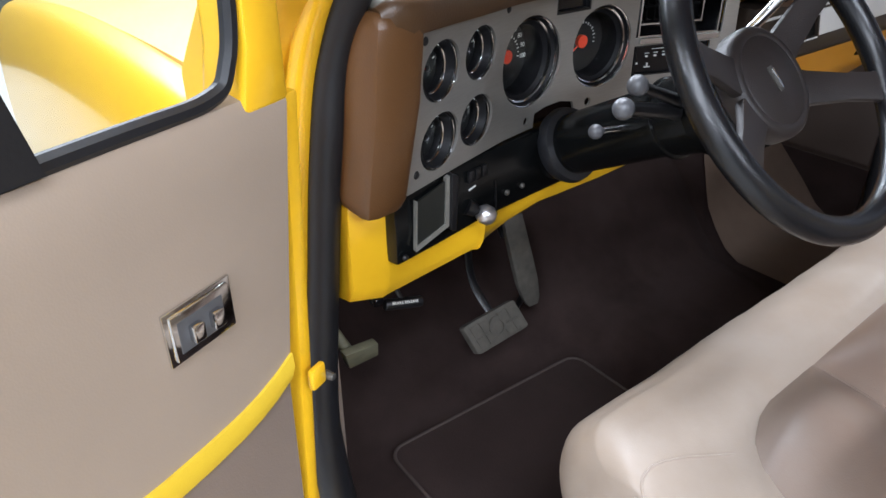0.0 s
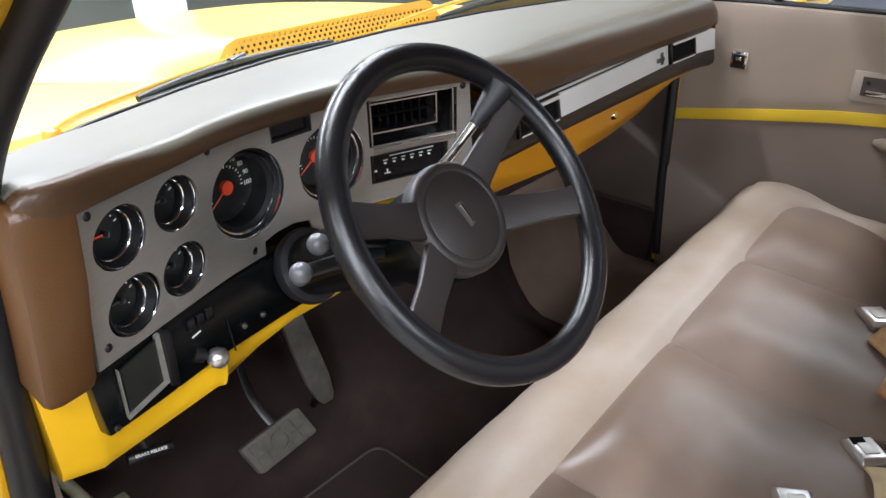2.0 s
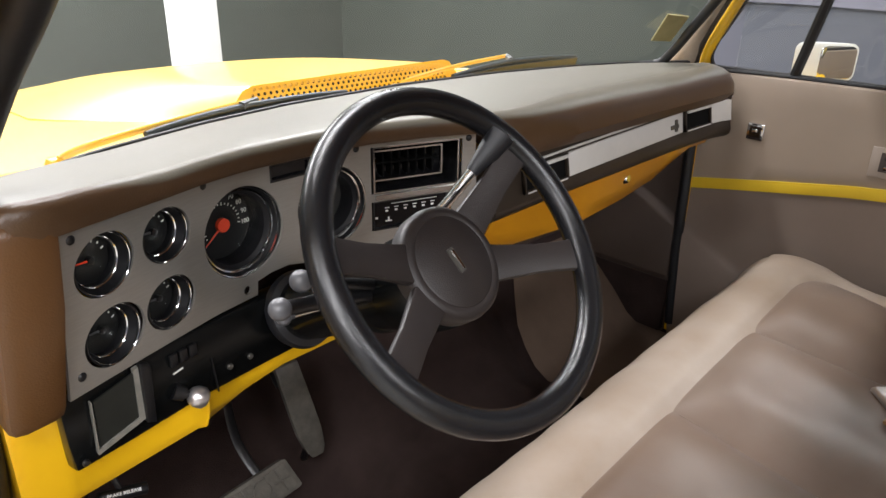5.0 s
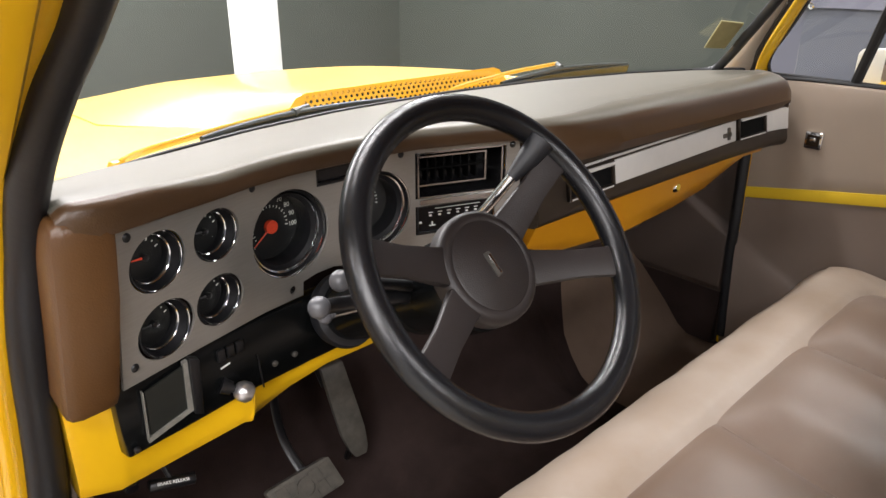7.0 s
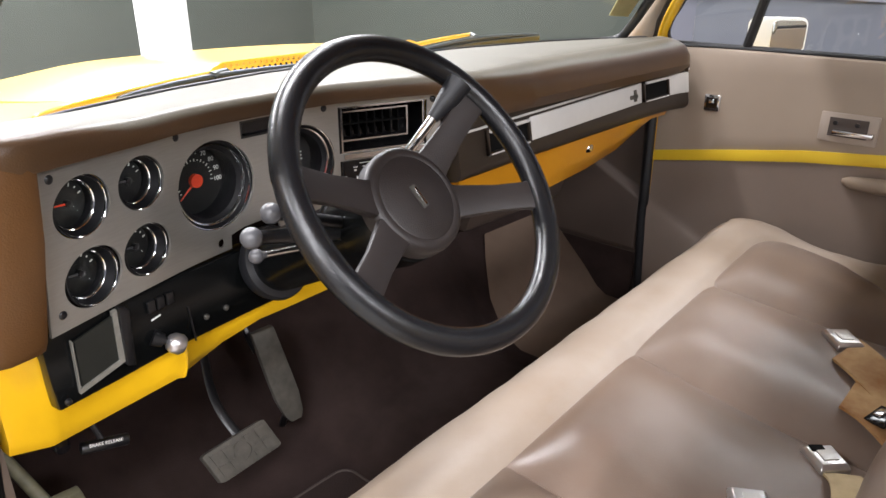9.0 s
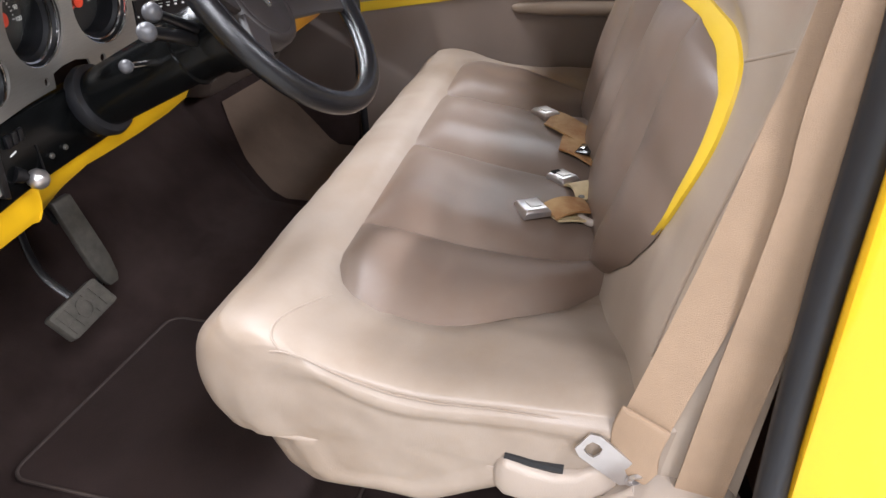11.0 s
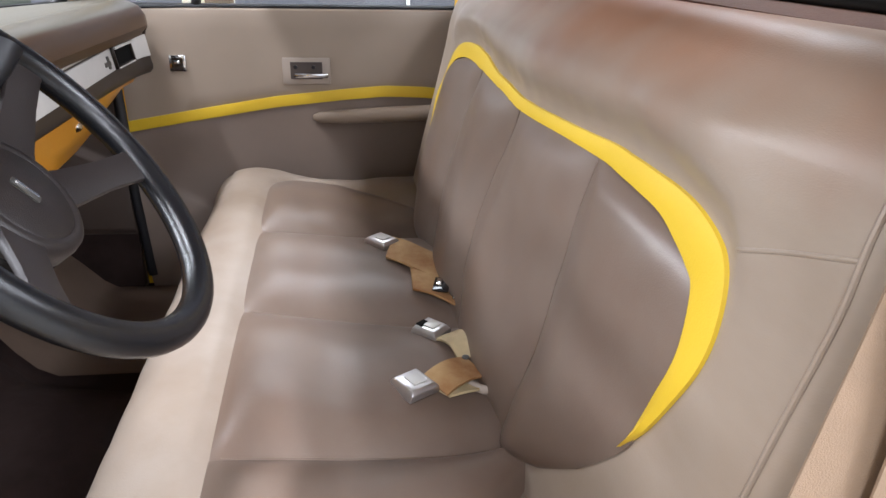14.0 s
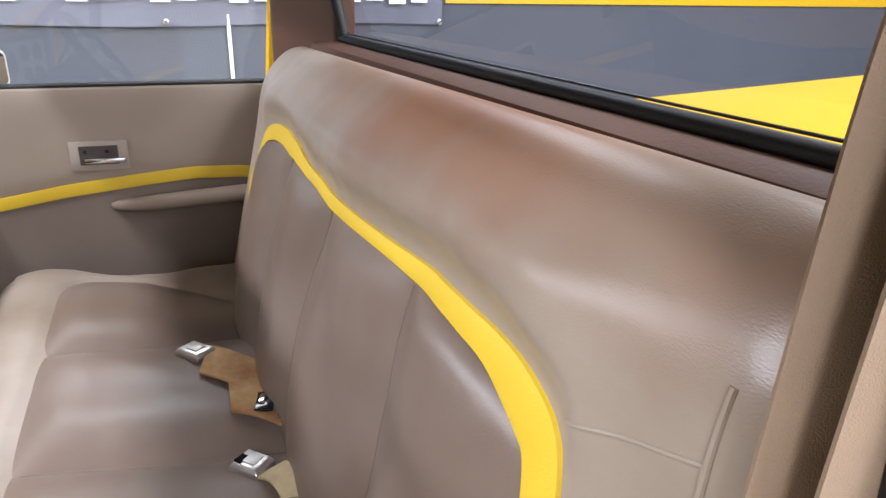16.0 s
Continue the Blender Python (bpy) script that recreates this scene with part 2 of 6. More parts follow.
def glass_material(name, tint=(0.96, 0.98, 0.97), rough=0.0, least=0.035):
    m = bpy.data.materials.new(name)
    m.use_nodes = True
    nt = m.node_tree
    nt.nodes.clear()
    out = nt.nodes.new("ShaderNodeOutputMaterial")
    mix = nt.nodes.new("ShaderNodeMixShader")
    tr = nt.nodes.new("ShaderNodeBsdfTransparent")
    tr.inputs[0].default_value = (*tint, 1)
    gl = nt.nodes.new("ShaderNodeBsdfGlossy")
    gl.inputs["Roughness"].default_value = rough
    lw = nt.nodes.new("ShaderNodeLayerWeight")
    pw = nt.nodes.new("ShaderNodeMath")
    pw.operation, pw.inputs[1].default_value = "POWER", 4.0
    mul = nt.nodes.new("ShaderNodeMath")
    mul.operation, mul.inputs[1].default_value, mul.inputs[2].default_value = "MULTIPLY_ADD", 0.55, least
    nt.links.new(lw.outputs["Facing"], pw.inputs[0])
    nt.links.new(pw.outputs[0], mul.inputs[0])
    nt.links.new(mul.outputs[0], mix.inputs[0])
    nt.links.new(tr.outputs[0], mix.inputs[1])
    nt.links.new(gl.outputs[0], mix.inputs[2])
    nt.links.new(mix.outputs[0], out.inputs[0])
    return m


GLASS = glass_material("clear_glass")
REAR_GLASS = glass_material("tinted_rear_glass", tint=(0.70, 0.73, 0.74), least=0.06)
GAUGE_GLASS = glass_material("matt_gauge_glass", least=0.006)


# ---- mesh tools ----
class Shape:
    """Vertices and faces of one mesh, gathered piece by piece."""

    def __init__(self):
        self.v, self.f = [], []

    def add(self, verts, faces):
        k = len(self.v)
        self.v += [tuple(p) for p in verts]
        self.f += [tuple(i + k for i in f) for f in faces]
        return self

    def box(self, centre, size, turn=None):
        turn = turn or Matrix()
        c = Vector(centre)
        pts = [c + turn.to_3x3() @ Vector((sx * size[0] / 2, sy * size[1] / 2, sz * size[2] / 2)) for sx in (-1, 1) for sy in (-1, 1) for sz in (-1, 1)]
        return self.add(pts, [(0, 1, 3, 2), (4, 6, 7, 5), (0, 4, 5, 1), (2, 3, 7, 6), (0, 2, 6, 4), (1, 5, 7, 3)])

    def loft(self, rings, ring_closed=True, caps=True, path_closed=False):
        n, m = len(rings[0]), len(rings)
        pts = [p for r in rings for p in r]
        faces = []
        for i in range(m if path_closed else m - 1):
            for j in range(n if ring_closed else n - 1):
                a, b = i * n + j, i * n + (j + 1) % n
                c, d = ((i + 1) % m) * n + (j + 1) % n, ((i + 1) % m) * n + j
                faces.append((a, b, c, d))
        if caps and ring_closed and not path_closed:
            faces.append(tuple(range(n))[::-1])
            faces.append(tuple((m - 1) * n + j for j in range(n)))
        return self.add(pts, faces)

    def tube(self, path, r, n=10, closed=False, flat=None):
        """A round (or, with flat, oval) tube along a path."""
        path = [Vector(p) for p in path]
        rings, up = [], None
        for i, p in enumerate(path):
            a = path[i - 1] if (i or closed) else p
            b = path[(i + 1) % len(path)] if (i < len(path) - 1 or closed) else p
            d = (b - a).normalized()
            if up is None:
                up = Vector((0, 0, 1)) if abs(d.z) < 0.9 else Vector((1, 0, 0))
            side = d.cross(up).normalized()
            up = side.cross(d).normalized()
            rr = r[i] if isinstance(r, (list, tuple)) else r
            rings.append([p + side * rr * math.cos(2 * math.pi * k / n) + up * (flat or 1.0) * rr * math.sin(2 * math.pi * k / n) for k in range(n)])
        return self.loft(rings, caps=not closed, path_closed=closed)

    def lathe(self, profile, m, n=32, close=False):
        """Turns (radius, height) pairs about the z axis of the pose m."""
        rings = []
        for r, h in profile:
            rings.append([m @ Vector((r * math.cos(2 * math.pi * k / n), r * math.sin(2 * math.pi * k / n), h)) for k in range(n)])
        return self.loft(rings, caps=not close, path_closed=close)

    def prism(self, outline, place, depth):
        """An outline of (u, v) pairs, raised by depth: place(u, v, w) gives the point."""
        return self.loft([[place(u, v, 0) for u, v in outline], [place(u, v, depth) for u, v in outline]])

    def grid(self, fn, us, vs):
        return self.loft([[fn(u, v) for v in vs] for u in us], ring_closed=False, caps=False)

    def strip(self, path, across, thick):
        """A band: a path of points with the vector across it, of a thickness along the normal."""
        rings = []
        for i, p in enumerate(path):
            p = Vector(p)
            a, b = Vector(path[max(i - 1, 0)]), Vector(path[min(i + 1, len(path) - 1)])
            w = Vector(across[i] if isinstance(across, list) else across)
            n = (b - a).cross(w).normalized() * thick / 2
            rings.append([p - w / 2 - n, p + w / 2 - n, p + w / 2 + n, p - w / 2 + n])
        return self.loft(rings)


def part(name, shape, mat, parent=None, label="", smooth=True, bevel=0.0, segments=2, angle=35, solid=0.0):
    """Links a shape as one mesh object, under a thing or a part if one is given."""
    me = bpy.data.meshes.new(name)
    bm = bmesh.new()
    vs = [bm.verts.new(p) for p in shape.v]
    for f in shape.f:
        try:
            bm.faces.new([vs[i] for i in f])
        except ValueError:
            pass
    bmesh.ops.remove_doubles(bm, verts=bm.verts, dist=1e-6)
    bmesh.ops.recalc_face_normals(bm, faces=bm.faces)
    if solid:
        bmesh.ops.solidify(bm, geom=bm.faces[:], thickness=solid)
        bmesh.ops.recalc_face_normals(bm, faces=bm.faces)
    if bevel:
        edges = [e for e in bm.edges if len(e.link_faces) == 2 and e.calc_face_angle(0) > radians(angle)]
        bmesh.ops.bevel(bm, geom=edges, offset=bevel, segments=segments, profile=0.5, affect="EDGES", clamp_overlap=True)
    for f in bm.faces:
        f.smooth = smooth
    for e in bm.edges:
        if len(e.link_faces) == 2 and e.calc_face_angle(0) > radians(40):
            e.smooth = False
    bm.to_mesh(me)
    bm.free()
    me.materials.append(mat)
    ob = new(name, me)
    if parent:
        ob.parent = parent
        base = parent
        m = Matrix()
        while base:
            m = base.matrix_basis @ m
            base = base.parent
        ob.matrix_parent_inverse = m.inverted() if parent.parent is None else Matrix()
    if label:
        ob["label"] = label
    return ob


def thing(name, at, label, category, group="", kind=""):
    ob = new(name)
    ob.location = at
    ob.empty_display_size = 0.05
    bpy.context.view_layer.update()
    return tagged(ob, label, category, group, kind)


def rounded(w, h, r, n=5):
    """A rounded rectangle's outline, centred."""
    pts = []
    for cx, cy, a0 in ((w / 2 - r, h / 2 - r, 0), (-w / 2 + r, h / 2 - r, 90), (-w / 2 + r, -h / 2 + r, 180), (w / 2 - r, -h / 2 + r, 270)):
        for k in range(n + 1):
            a = radians(a0 + 90 * k / n)
            pts.append((cx + r * math.cos(a), cy + r * math.sin(a)))
    return pts


def smooth_line(keys, n=8):
    """A Catmull-Rom curve through the keys."""
    keys = [Vector(k) for k in keys]
    out = []
    for i in range(len(keys) - 1):
        p0, p1, p2, p3 = keys[max(i - 1, 0)], keys[i], keys[i + 1], keys[min(i + 2, len(keys) - 1)]
        for k in range(n):
            t = k / n
            out.append(0.5 * (2 * p1 + (p2 - p0) * t + (2 * p0 - 5 * p1 + 4 * p2 - p3) * t * t + (3 * p1 - p0 - 3 * p2 + p3) * t ** 3))
    out.append(keys[-1])
    return out


def lerp_table(x, table):
    if x <= table[0][0]:
        return table[0][1]
    for (x0, y0), (x1, y1) in zip(table, table[1:]):
        if x <= x1:
            return y0 + (y1 - y0) * (x - x0) / (x1 - x0)
    return table[-1][1]


def setting(name, shape, mat, label, category, **kw):
    return tagged(part(name, shape, mat, **kw), label, category, kind="structure")


def letters(word, m, size, mat, parent):
    """Flat raised characters in the built-in font, as one mesh."""
    cu = bpy.data.curves.new("text", "FONT")
    cu.body, cu.size, cu.align_x, cu.align_y, cu.extrude = word, size, "CENTER", "CENTER", 0.0002
    ob = new("text", cu)
    bpy.context.view_layer.update()
    me = bpy.data.meshes.new_from_object(ob.evaluated_get(bpy.context.evaluated_depsgraph_get()))
    bpy.data.objects.remove(ob)
    me.transform(m)
    sh = Shape().add([v.co.copy() for v in me.vertices], [tuple(p.vertices) for p in me.polygons])
    bpy.data.meshes.remove(me)
    return part("numeral", sh, mat, parent, smooth=False)

# ---- the showroom ----
setting("ground", Shape().box((0, 0, -0.05), (14, 20, 0.1)), CONCRETE, "polished grey concrete showroom floor", "floor")
setting("wall_north", Shape().box((0, 6.6, 2.1), (14, 0.2, 4.2)), WALL, "dark green-grey painted showroom wall", "wall")
setting("wall_east_front", Shape().box((4.3, 4.4, 2.1), (0.2, 4.4, 4.2)), WALL, "dark green-grey painted showroom wall", "wall")
setting("wall_east", Shape().box((4.3, -3.9, 2.1), (0.2, 12.2, 4.2)), WALL_BLUE, "slate grey showroom wall", "wall")
setting("wall_south", Shape().box((0, -9.6, 2.1), (14, 0.2, 4.2)), WALL_BLUE, "slate grey rear wall", "wall")
setting("wall_west", Shape().box((-6.9, -1.5, 2.1), (0.2, 17, 4.2)), CEIL, "grey painted showroom wall", "wall")
setting("ceiling", Shape().box((0, -1.5, 4.2), (14, 17, 0.1)), CEIL, "plain painted ceiling", "ceiling")
setting("column", Shape().box((1.355, 4.38, 2.07), (0.25, 0.25, 4.14)), COLUMN, "white painted square column", "column", bevel=0.01)

# ---- the cab shell ----
FLOOR_Z = 0.52


def tunnel_height(x, y):
    """How far the carpeted hump rises over the floor."""
    wide = 0.24 + 0.10 * max(0, min(1, (y - 0.45) / 0.5))
    k = max(0.0, 1 - (abs(x - 0.02) / wide) ** 4)
    return 0.085 * k * max(0.35, min(1, (y + 0.4) / 0.9))


def floor_point(x, y):
    rise = max(0.0, y - 0.66)
    return Vector((x, y if y < 0.97 else 0.97, FLOOR_Z + tunnel_height(x, y) + (rise * 0.95 if y < 0.97 else 0.2945 + (y - 0.97) * 8)))


rings = []
for i in range(61):
    x = -0.86 + 1.72 * i / 60
    top = [floor_point(x, -0.52 + 1.52 * j / 50) for j in range(51)]
    rings.append(top + [p + Vector((0, 0.03 * (p.y > 0.9), -0.03)) for p in reversed(top)])
setting("floor", Shape().loft(rings), CARPET, "dark brown carpeted cab floor with hump", "carpet")


# ---- the dashboard ----
def ease(k):
    k = max(0.0, min(1.0, k))
    return k * k * (3 - 2 * k)


def face_y(x):
    """Where the face of the instrument panel runs, seen from above."""
    return lerp_table(x, [(-0.80, 0.445), (-0.745, 0.464), (-0.65, 0.50), (-0.56, 0.532), (-0.50, 0.545), (-0.40, 0.55), (-0.30, 0.545), (-0.20, 0.515), (-0.137, 0.488), (-0.10, 0.478)])


def glass_y(x):
    """Where the windscreen meets the dash."""
    return lerp_table(x, [(-0.80, 0.56), (-0.76, 0.604), (-0.62, 0.68), (-0.45, 0.74), (-0.27, 0.78), (0.0, 0.80), (0.27, 0.78), (0.50, 0.73), (0.65, 0.67), (0.74, 0.62), (0.80, 0.57)])


dash = thing("dashboard", (0, 0.6, 1.0), "brown padded truck dashboard with yellow painted metal below", "dashboard")
rings = []
for x in [-0.797, -0.790] + [-0.782 + 1.47 * i / 70 for i in range(71)] + [0.700, 0.711, 0.721, 0.731, 0.740, 0.747, 0.753, 0.758]:
    fall = 0.014 * max(0.0, (-0.772 - x) / 0.025) ** 2
    lift = 0.010 * ease((-0.60 - x) / 0.15) + 0.006 * max(0.0, (-0.75 - x) / 0.05)
    k = max(0, min(1, (x + 0.15) / 0.13))
    k = k * k * (3 - 2 * k)
    lip = max(face_y(x) - 0.022, 0.438) * (1 - k) + 0.432 * k
    g = glass_y(x)
    drive = [(lip + 0.004, 1.269), (face_y(x) + 0.03, 1.267)]
    ride = [(0.446, 1.236), (0.464, 1.214)]
    low = [(a[0] * (1 - k) + b[0] * k, a[1] * (1 - k) + b[1] * k) for a, b in zip(drive, ride)]
    r1 = max(0.0, min(1.0, (x + 0.15) / 0.25))
    roll = [(0.032 + 0.058 * r1, 1.300 - 0.003 * r1), (0.012 + 0.054 * r1, 1.2995 - 0.0045 * r1), (0.004 + 0.040 * r1, 1.2965 - 0.0065 * r1), (0.026 * r1, 1.290 - 0.009 * r1), (0.016 * r1, 1.276 - 0.012 * r1)]
    drop = 0.070 * max(0.0, (x - 0.685) / 0.073) ** 2.4
    prof = [(g, 1.24), (g, 1.282), ((g * 2 + lip) / 3, 1.290), ((g + lip * 2) / 3, 1.296)] + [(lip + dy, z_) for dy, z_ in roll] + low + [(0.55, low[1][1] + 0.002)]
    rings.append([Vector((x, py + fall * 0.4 + drop * 0.3, pz - fall * (pz > 1.25) + lift * ease((pz - 1.262) / 0.02) - drop * ease((pz - 1.215) / 0.07))) for py, pz in prof])
part("dash_pad", Shape().loft([r[:6] + [r[5] + Vector((0, 0.012, -0.003)), r[0] + Vector((0, -0.01, 0))] for r in rings]), PAD_TOP, dash, "brown padded vinyl dash top, coloured paler as lit")
part("dash_lip", Shape().loft([r[5:] + [r[5] + Vector((0, 0.02, -0.006))] for r in rings]), DASH_LIP, dash, "brown padded dash lip, coloured pale along its lit edge")
part("glass_gasket", Shape().tube([Vector((-0.79 + 1.58 * k / 40, glass_y(-0.79 + 1.58 * k / 40) + 0.004, 1.282)) for k in range(41)], 0.004, 8), RUBBER, dash, "black windscreen gasket")

# end block beside the gauges
rings = []
for z, x0, x1, y0, y1 in ((1.297, -0.802, -0.748, 0.448, 0.47), (1.292, -0.805, -0.744, 0.4405, 0.48), (1.282, -0.808, -0.742, 0.4375, 0.60), (1.26, -0.811, -0.744, 0.4365, 0.60), (1.20, -0.816, -0.750, 0.436, 0.60), (1.09, -0.826, -0.766, 0.444, 0.60), (1.076, -0.822, -0.768, 0.452, 0.60)):
    rings.append([Vector(p) for p in ((x0, y0 + 0.012, z), (x0 + 0.004, y0 + 0.003, z), (x0 + 0.014, y0, z), (x1 - 0.012, y0 + 0.005, z), (x1 - 0.003, y0 + 0.010, z), (x1, y0 + 0.020, z), (x1, max(y1, y0 + 0.024), z), (x0, max(y1, y0 + 0.024), z))])
part("end_block", Shape().loft(rings), PAD, dash, "brown padded vinyl end block")


def panel_point(x, z, out=0.0):
    lean = (1.27 - z) * 0.125 * max(0, min(1, (-0.55 - x) / 0.2))
    return Vector((x - lean, face_y(x) - out, z))


HOLES = [(-0.696, 1.2185, 0.0345), (-0.618, 1.221, 0.0325), (-0.690, 1.135, 0.0345), (-0.620, 1.138, 0.0325), (-0.507, 1.185, 0.0615), (-0.361, 1.184, 0.0595), (-0.510, 1.103, 0.0062), (-0.380, 1.106, 0.0062)]
SQUARES = [(-0.460, -0.390, 1.240, 1.264), (-0.293, -0.150, 1.188, 1.260), (-0.293, -0.165, 1.130, 1.176)]


def pierced_panel():
    """The flat outline with its openings filled, then bent to the curve of the face."""
    bm = bmesh.new()
    outline = [(-0.744, 1.268), (-0.130, 1.268), (-0.122, 1.10), (-0.300, 1.10), (-0.405, 1.088), (-0.412, 1.112), (-0.44, 1.118), (-0.47, 1.116), (-0.492, 1.110), (-0.494, 1.090), (-0.742, 1.088)]
    loops = [outline]
    for x, z, r in HOLES:
        loops.append([(x + r * math.cos(2 * math.pi * k / 36), z + r * math.sin(2 * math.pi * k / 36)) for k in range(36)])
    for x0, x1, z0, z1 in SQUARES:
        loops.append([(x0, z0), (x1, z0), (x1, z1), (x0, z1)])
    for loop in loops:
        vs = [bm.verts.new((x, 0, z)) for x, z in loop]
        for a, b in zip(vs, vs[1:] + vs[:1]):
            bm.edges.new((a, b))
    bmesh.ops.triangle_fill(bm, use_beauty=True, use_dissolve=False, edges=bm.edges[:], normal=(0, -1, 0))
    for k in range(1, 40):
        bmesh.ops.bisect_plane(bm, geom=bm.verts[:] + bm.edges[:] + bm.faces[:], plane_co=(-0.745 + 0.63 * k / 40, 0, 0), plane_no=(1, 0, 0))
    gone = []
    for f in bm.faces:
        c = f.calc_center_median()
        if any((c.x - x) ** 2 + (c.z - z) ** 2 < (r * 0.985) ** 2 for x, z, r in HOLES) or any(x0 < c.x < x1 and z0 < c.z < z1 for x0, x1, z0, z1 in SQUARES):
            gone.append(f)
    bmesh.ops.delete(bm, geom=gone, context="FACES")
    for v in bm.verts:
        v.co = panel_point(v.co.x, v.co.z)
    sh = Shape()
    bm.verts.index_update()
    sh.add([v.co.copy() for v in bm.verts], [tuple(v.index for v in f.verts) for f in bm.faces])
    bm.free()
    return sh


panel = part("gauge_panel", pierced_panel(), STEEL, dash, "brushed metal gauge panel", solid=0.004)


def facing(x):
    """A pose on the gauge panel, z pointing out of it towards the seat."""
    d = Vector((1, (face_y(x + 0.03) - face_y(x - 0.03)) / 0.06, 0)).normalized()
    up = Vector((0, 0, 1))
    return d, up, d.cross(up)


def gauge(name, x, z, r, big=False, text=()):
    d, up, out = facing(x)
    m = Matrix((d, up, out)).transposed().to_4x4()
    m.translation = panel_point(x, z)
    deep, mid, k = (0.045, 0.007, 0.89) if big else (0.024, 0.012, 0.80)
    hood = part(name, Shape().lathe([(r * 0.765, -deep), (r * 0.775, -mid - 0.006), (r * k, -mid - 0.002), (r * (k + 0.02), -mid), (r * 0.965, -0.002), (r * 0.985, 0.001), (r * 1.035, 0.001), (r * 1.035, -0.002), (r * 0.99, -0.006), (r * 0.82, -deep - 0.004)], m, 48, close=True), BEVEL, dash, "round black gauge hood")
    part("ring", Shape().lathe([(r * (k - 0.025), -mid - 0.001), (r * (k - 0.015), -mid + 0.0015), (r * (k + 0.02), -mid + 0.0025), (r * (k + 0.035), -mid)], m, 48, close=True), CHROME, hood, "thin chrome ring")
    part("rim", Shape().lathe([(r * 0.968, -0.001), (r * 0.972, 0.0016), (r * 0.992, 0.0022), (r * 0.998, 0.0)], m, 48, close=True), CHROME, hood, "thin chrome edge")
    part("rim_line", Shape().lathe([(r * 1.01, 0.0005), (r * 1.02, 0.0024), (r * 1.045, 0.0020), (r * 1.045, -0.001)], m, 48, close=True), BLACK, hood)
    part("dial", Shape().lathe([(0.001, -deep + 0.002), (r * 0.78, -deep + 0.002), (r * 0.78, -deep - 0.003), (0.001, -deep - 0.003)], m, 36), DIAL, hood, "matt black dial face")
    lens = part("lens", Shape().lathe([(0.0005, 0), (r * 0.75, 0)], m @ Matrix.Translation((0, 0, -0.02 if big else -0.0175)) @ Matrix.Rotation(radians(9), 4, "X"), 36), GAUGE_GLASS, hood, "clear gauge lens")
    lens.visible_shadow = False
    marks = Shape()
    for k in range(21 if big else 7):
        a = radians(222 - k * 11.5) if big else radians(160 - k * 23)
        long = k % 2 == 0
        c = m @ Vector((r * 0.46 * math.cos(a), r * 0.46 * math.sin(a), -deep + 0.0035)) if big else m @ Vector((r * 0.6 * math.cos(a), r * 0.6 * math.sin(a), -deep + 0.0035))
        marks.box(c, (0.004 if long else 0.002, 0.0012, 0.0008), m @ Matrix.Rotation(a, 4, "Z"))
    part("marks", marks, WHITE, hood, smooth=False)
    for k, word in enumerate(text):
        a = radians(222 - 230 * k / (len(text) - 1))
        letters(word, m @ Matrix.Translation((r * 0.63 * math.cos(a), r * 0.63 * math.sin(a), -deep + 0.0035)), 0.0092, WHITE, hood)
    na = radians(218 if big else 175)
    tip = Shape().tube([m @ Vector((0, 0, -deep + 0.006)), m @ Vector((r * 0.62 * math.cos(na), r * 0.62 * math.sin(na), -deep + 0.006))], [0.0016, 0.0007], 6)
    part("needle", tip, RED if big or name == "volt_gauge" else GREY_KNOB, hood)
    part("hub", Shape().lathe([(0.001, -deep + 0.003), (0.0095 if big else 0.004, -deep + 0.003), (0.0095 if big else 0.004, -deep + 0.009), (0.001, -deep + 0.010)], m, 20), RED if big else BLACK, hood)
    return hood


for k, (x, z, r) in enumerate(HOLES[:4]):
    gauge("volt_gauge" if k == 0 else "gauge", x, z, r)
gauge("speedometer", *HOLES[4], True, ("0", "10", "20", "30", "40", "50", "60", "70", "80", "90", "100"))
gauge("fuel_gauge", *HOLES[5], True)


def screw(p, out, parent, r=0.0045):
    part("screw", Shape().lathe([(0.0005, 0.003), (r * 0.6, 0.0028), (r, 0.001), (r, -0.001)], look(p, Vector(p) - Vector(out)), 12), BLACK, parent, "dark panel screw")


for x, z in ((-0.730, 1.258), (-0.728, 1.108), (-0.560, 1.262), (-0.318, 1.262), (-0.142, 1.260)):
    d, up, out = facing(x)
    screw(panel_point(x, z, 0.0035), out, dash, 0.0052)

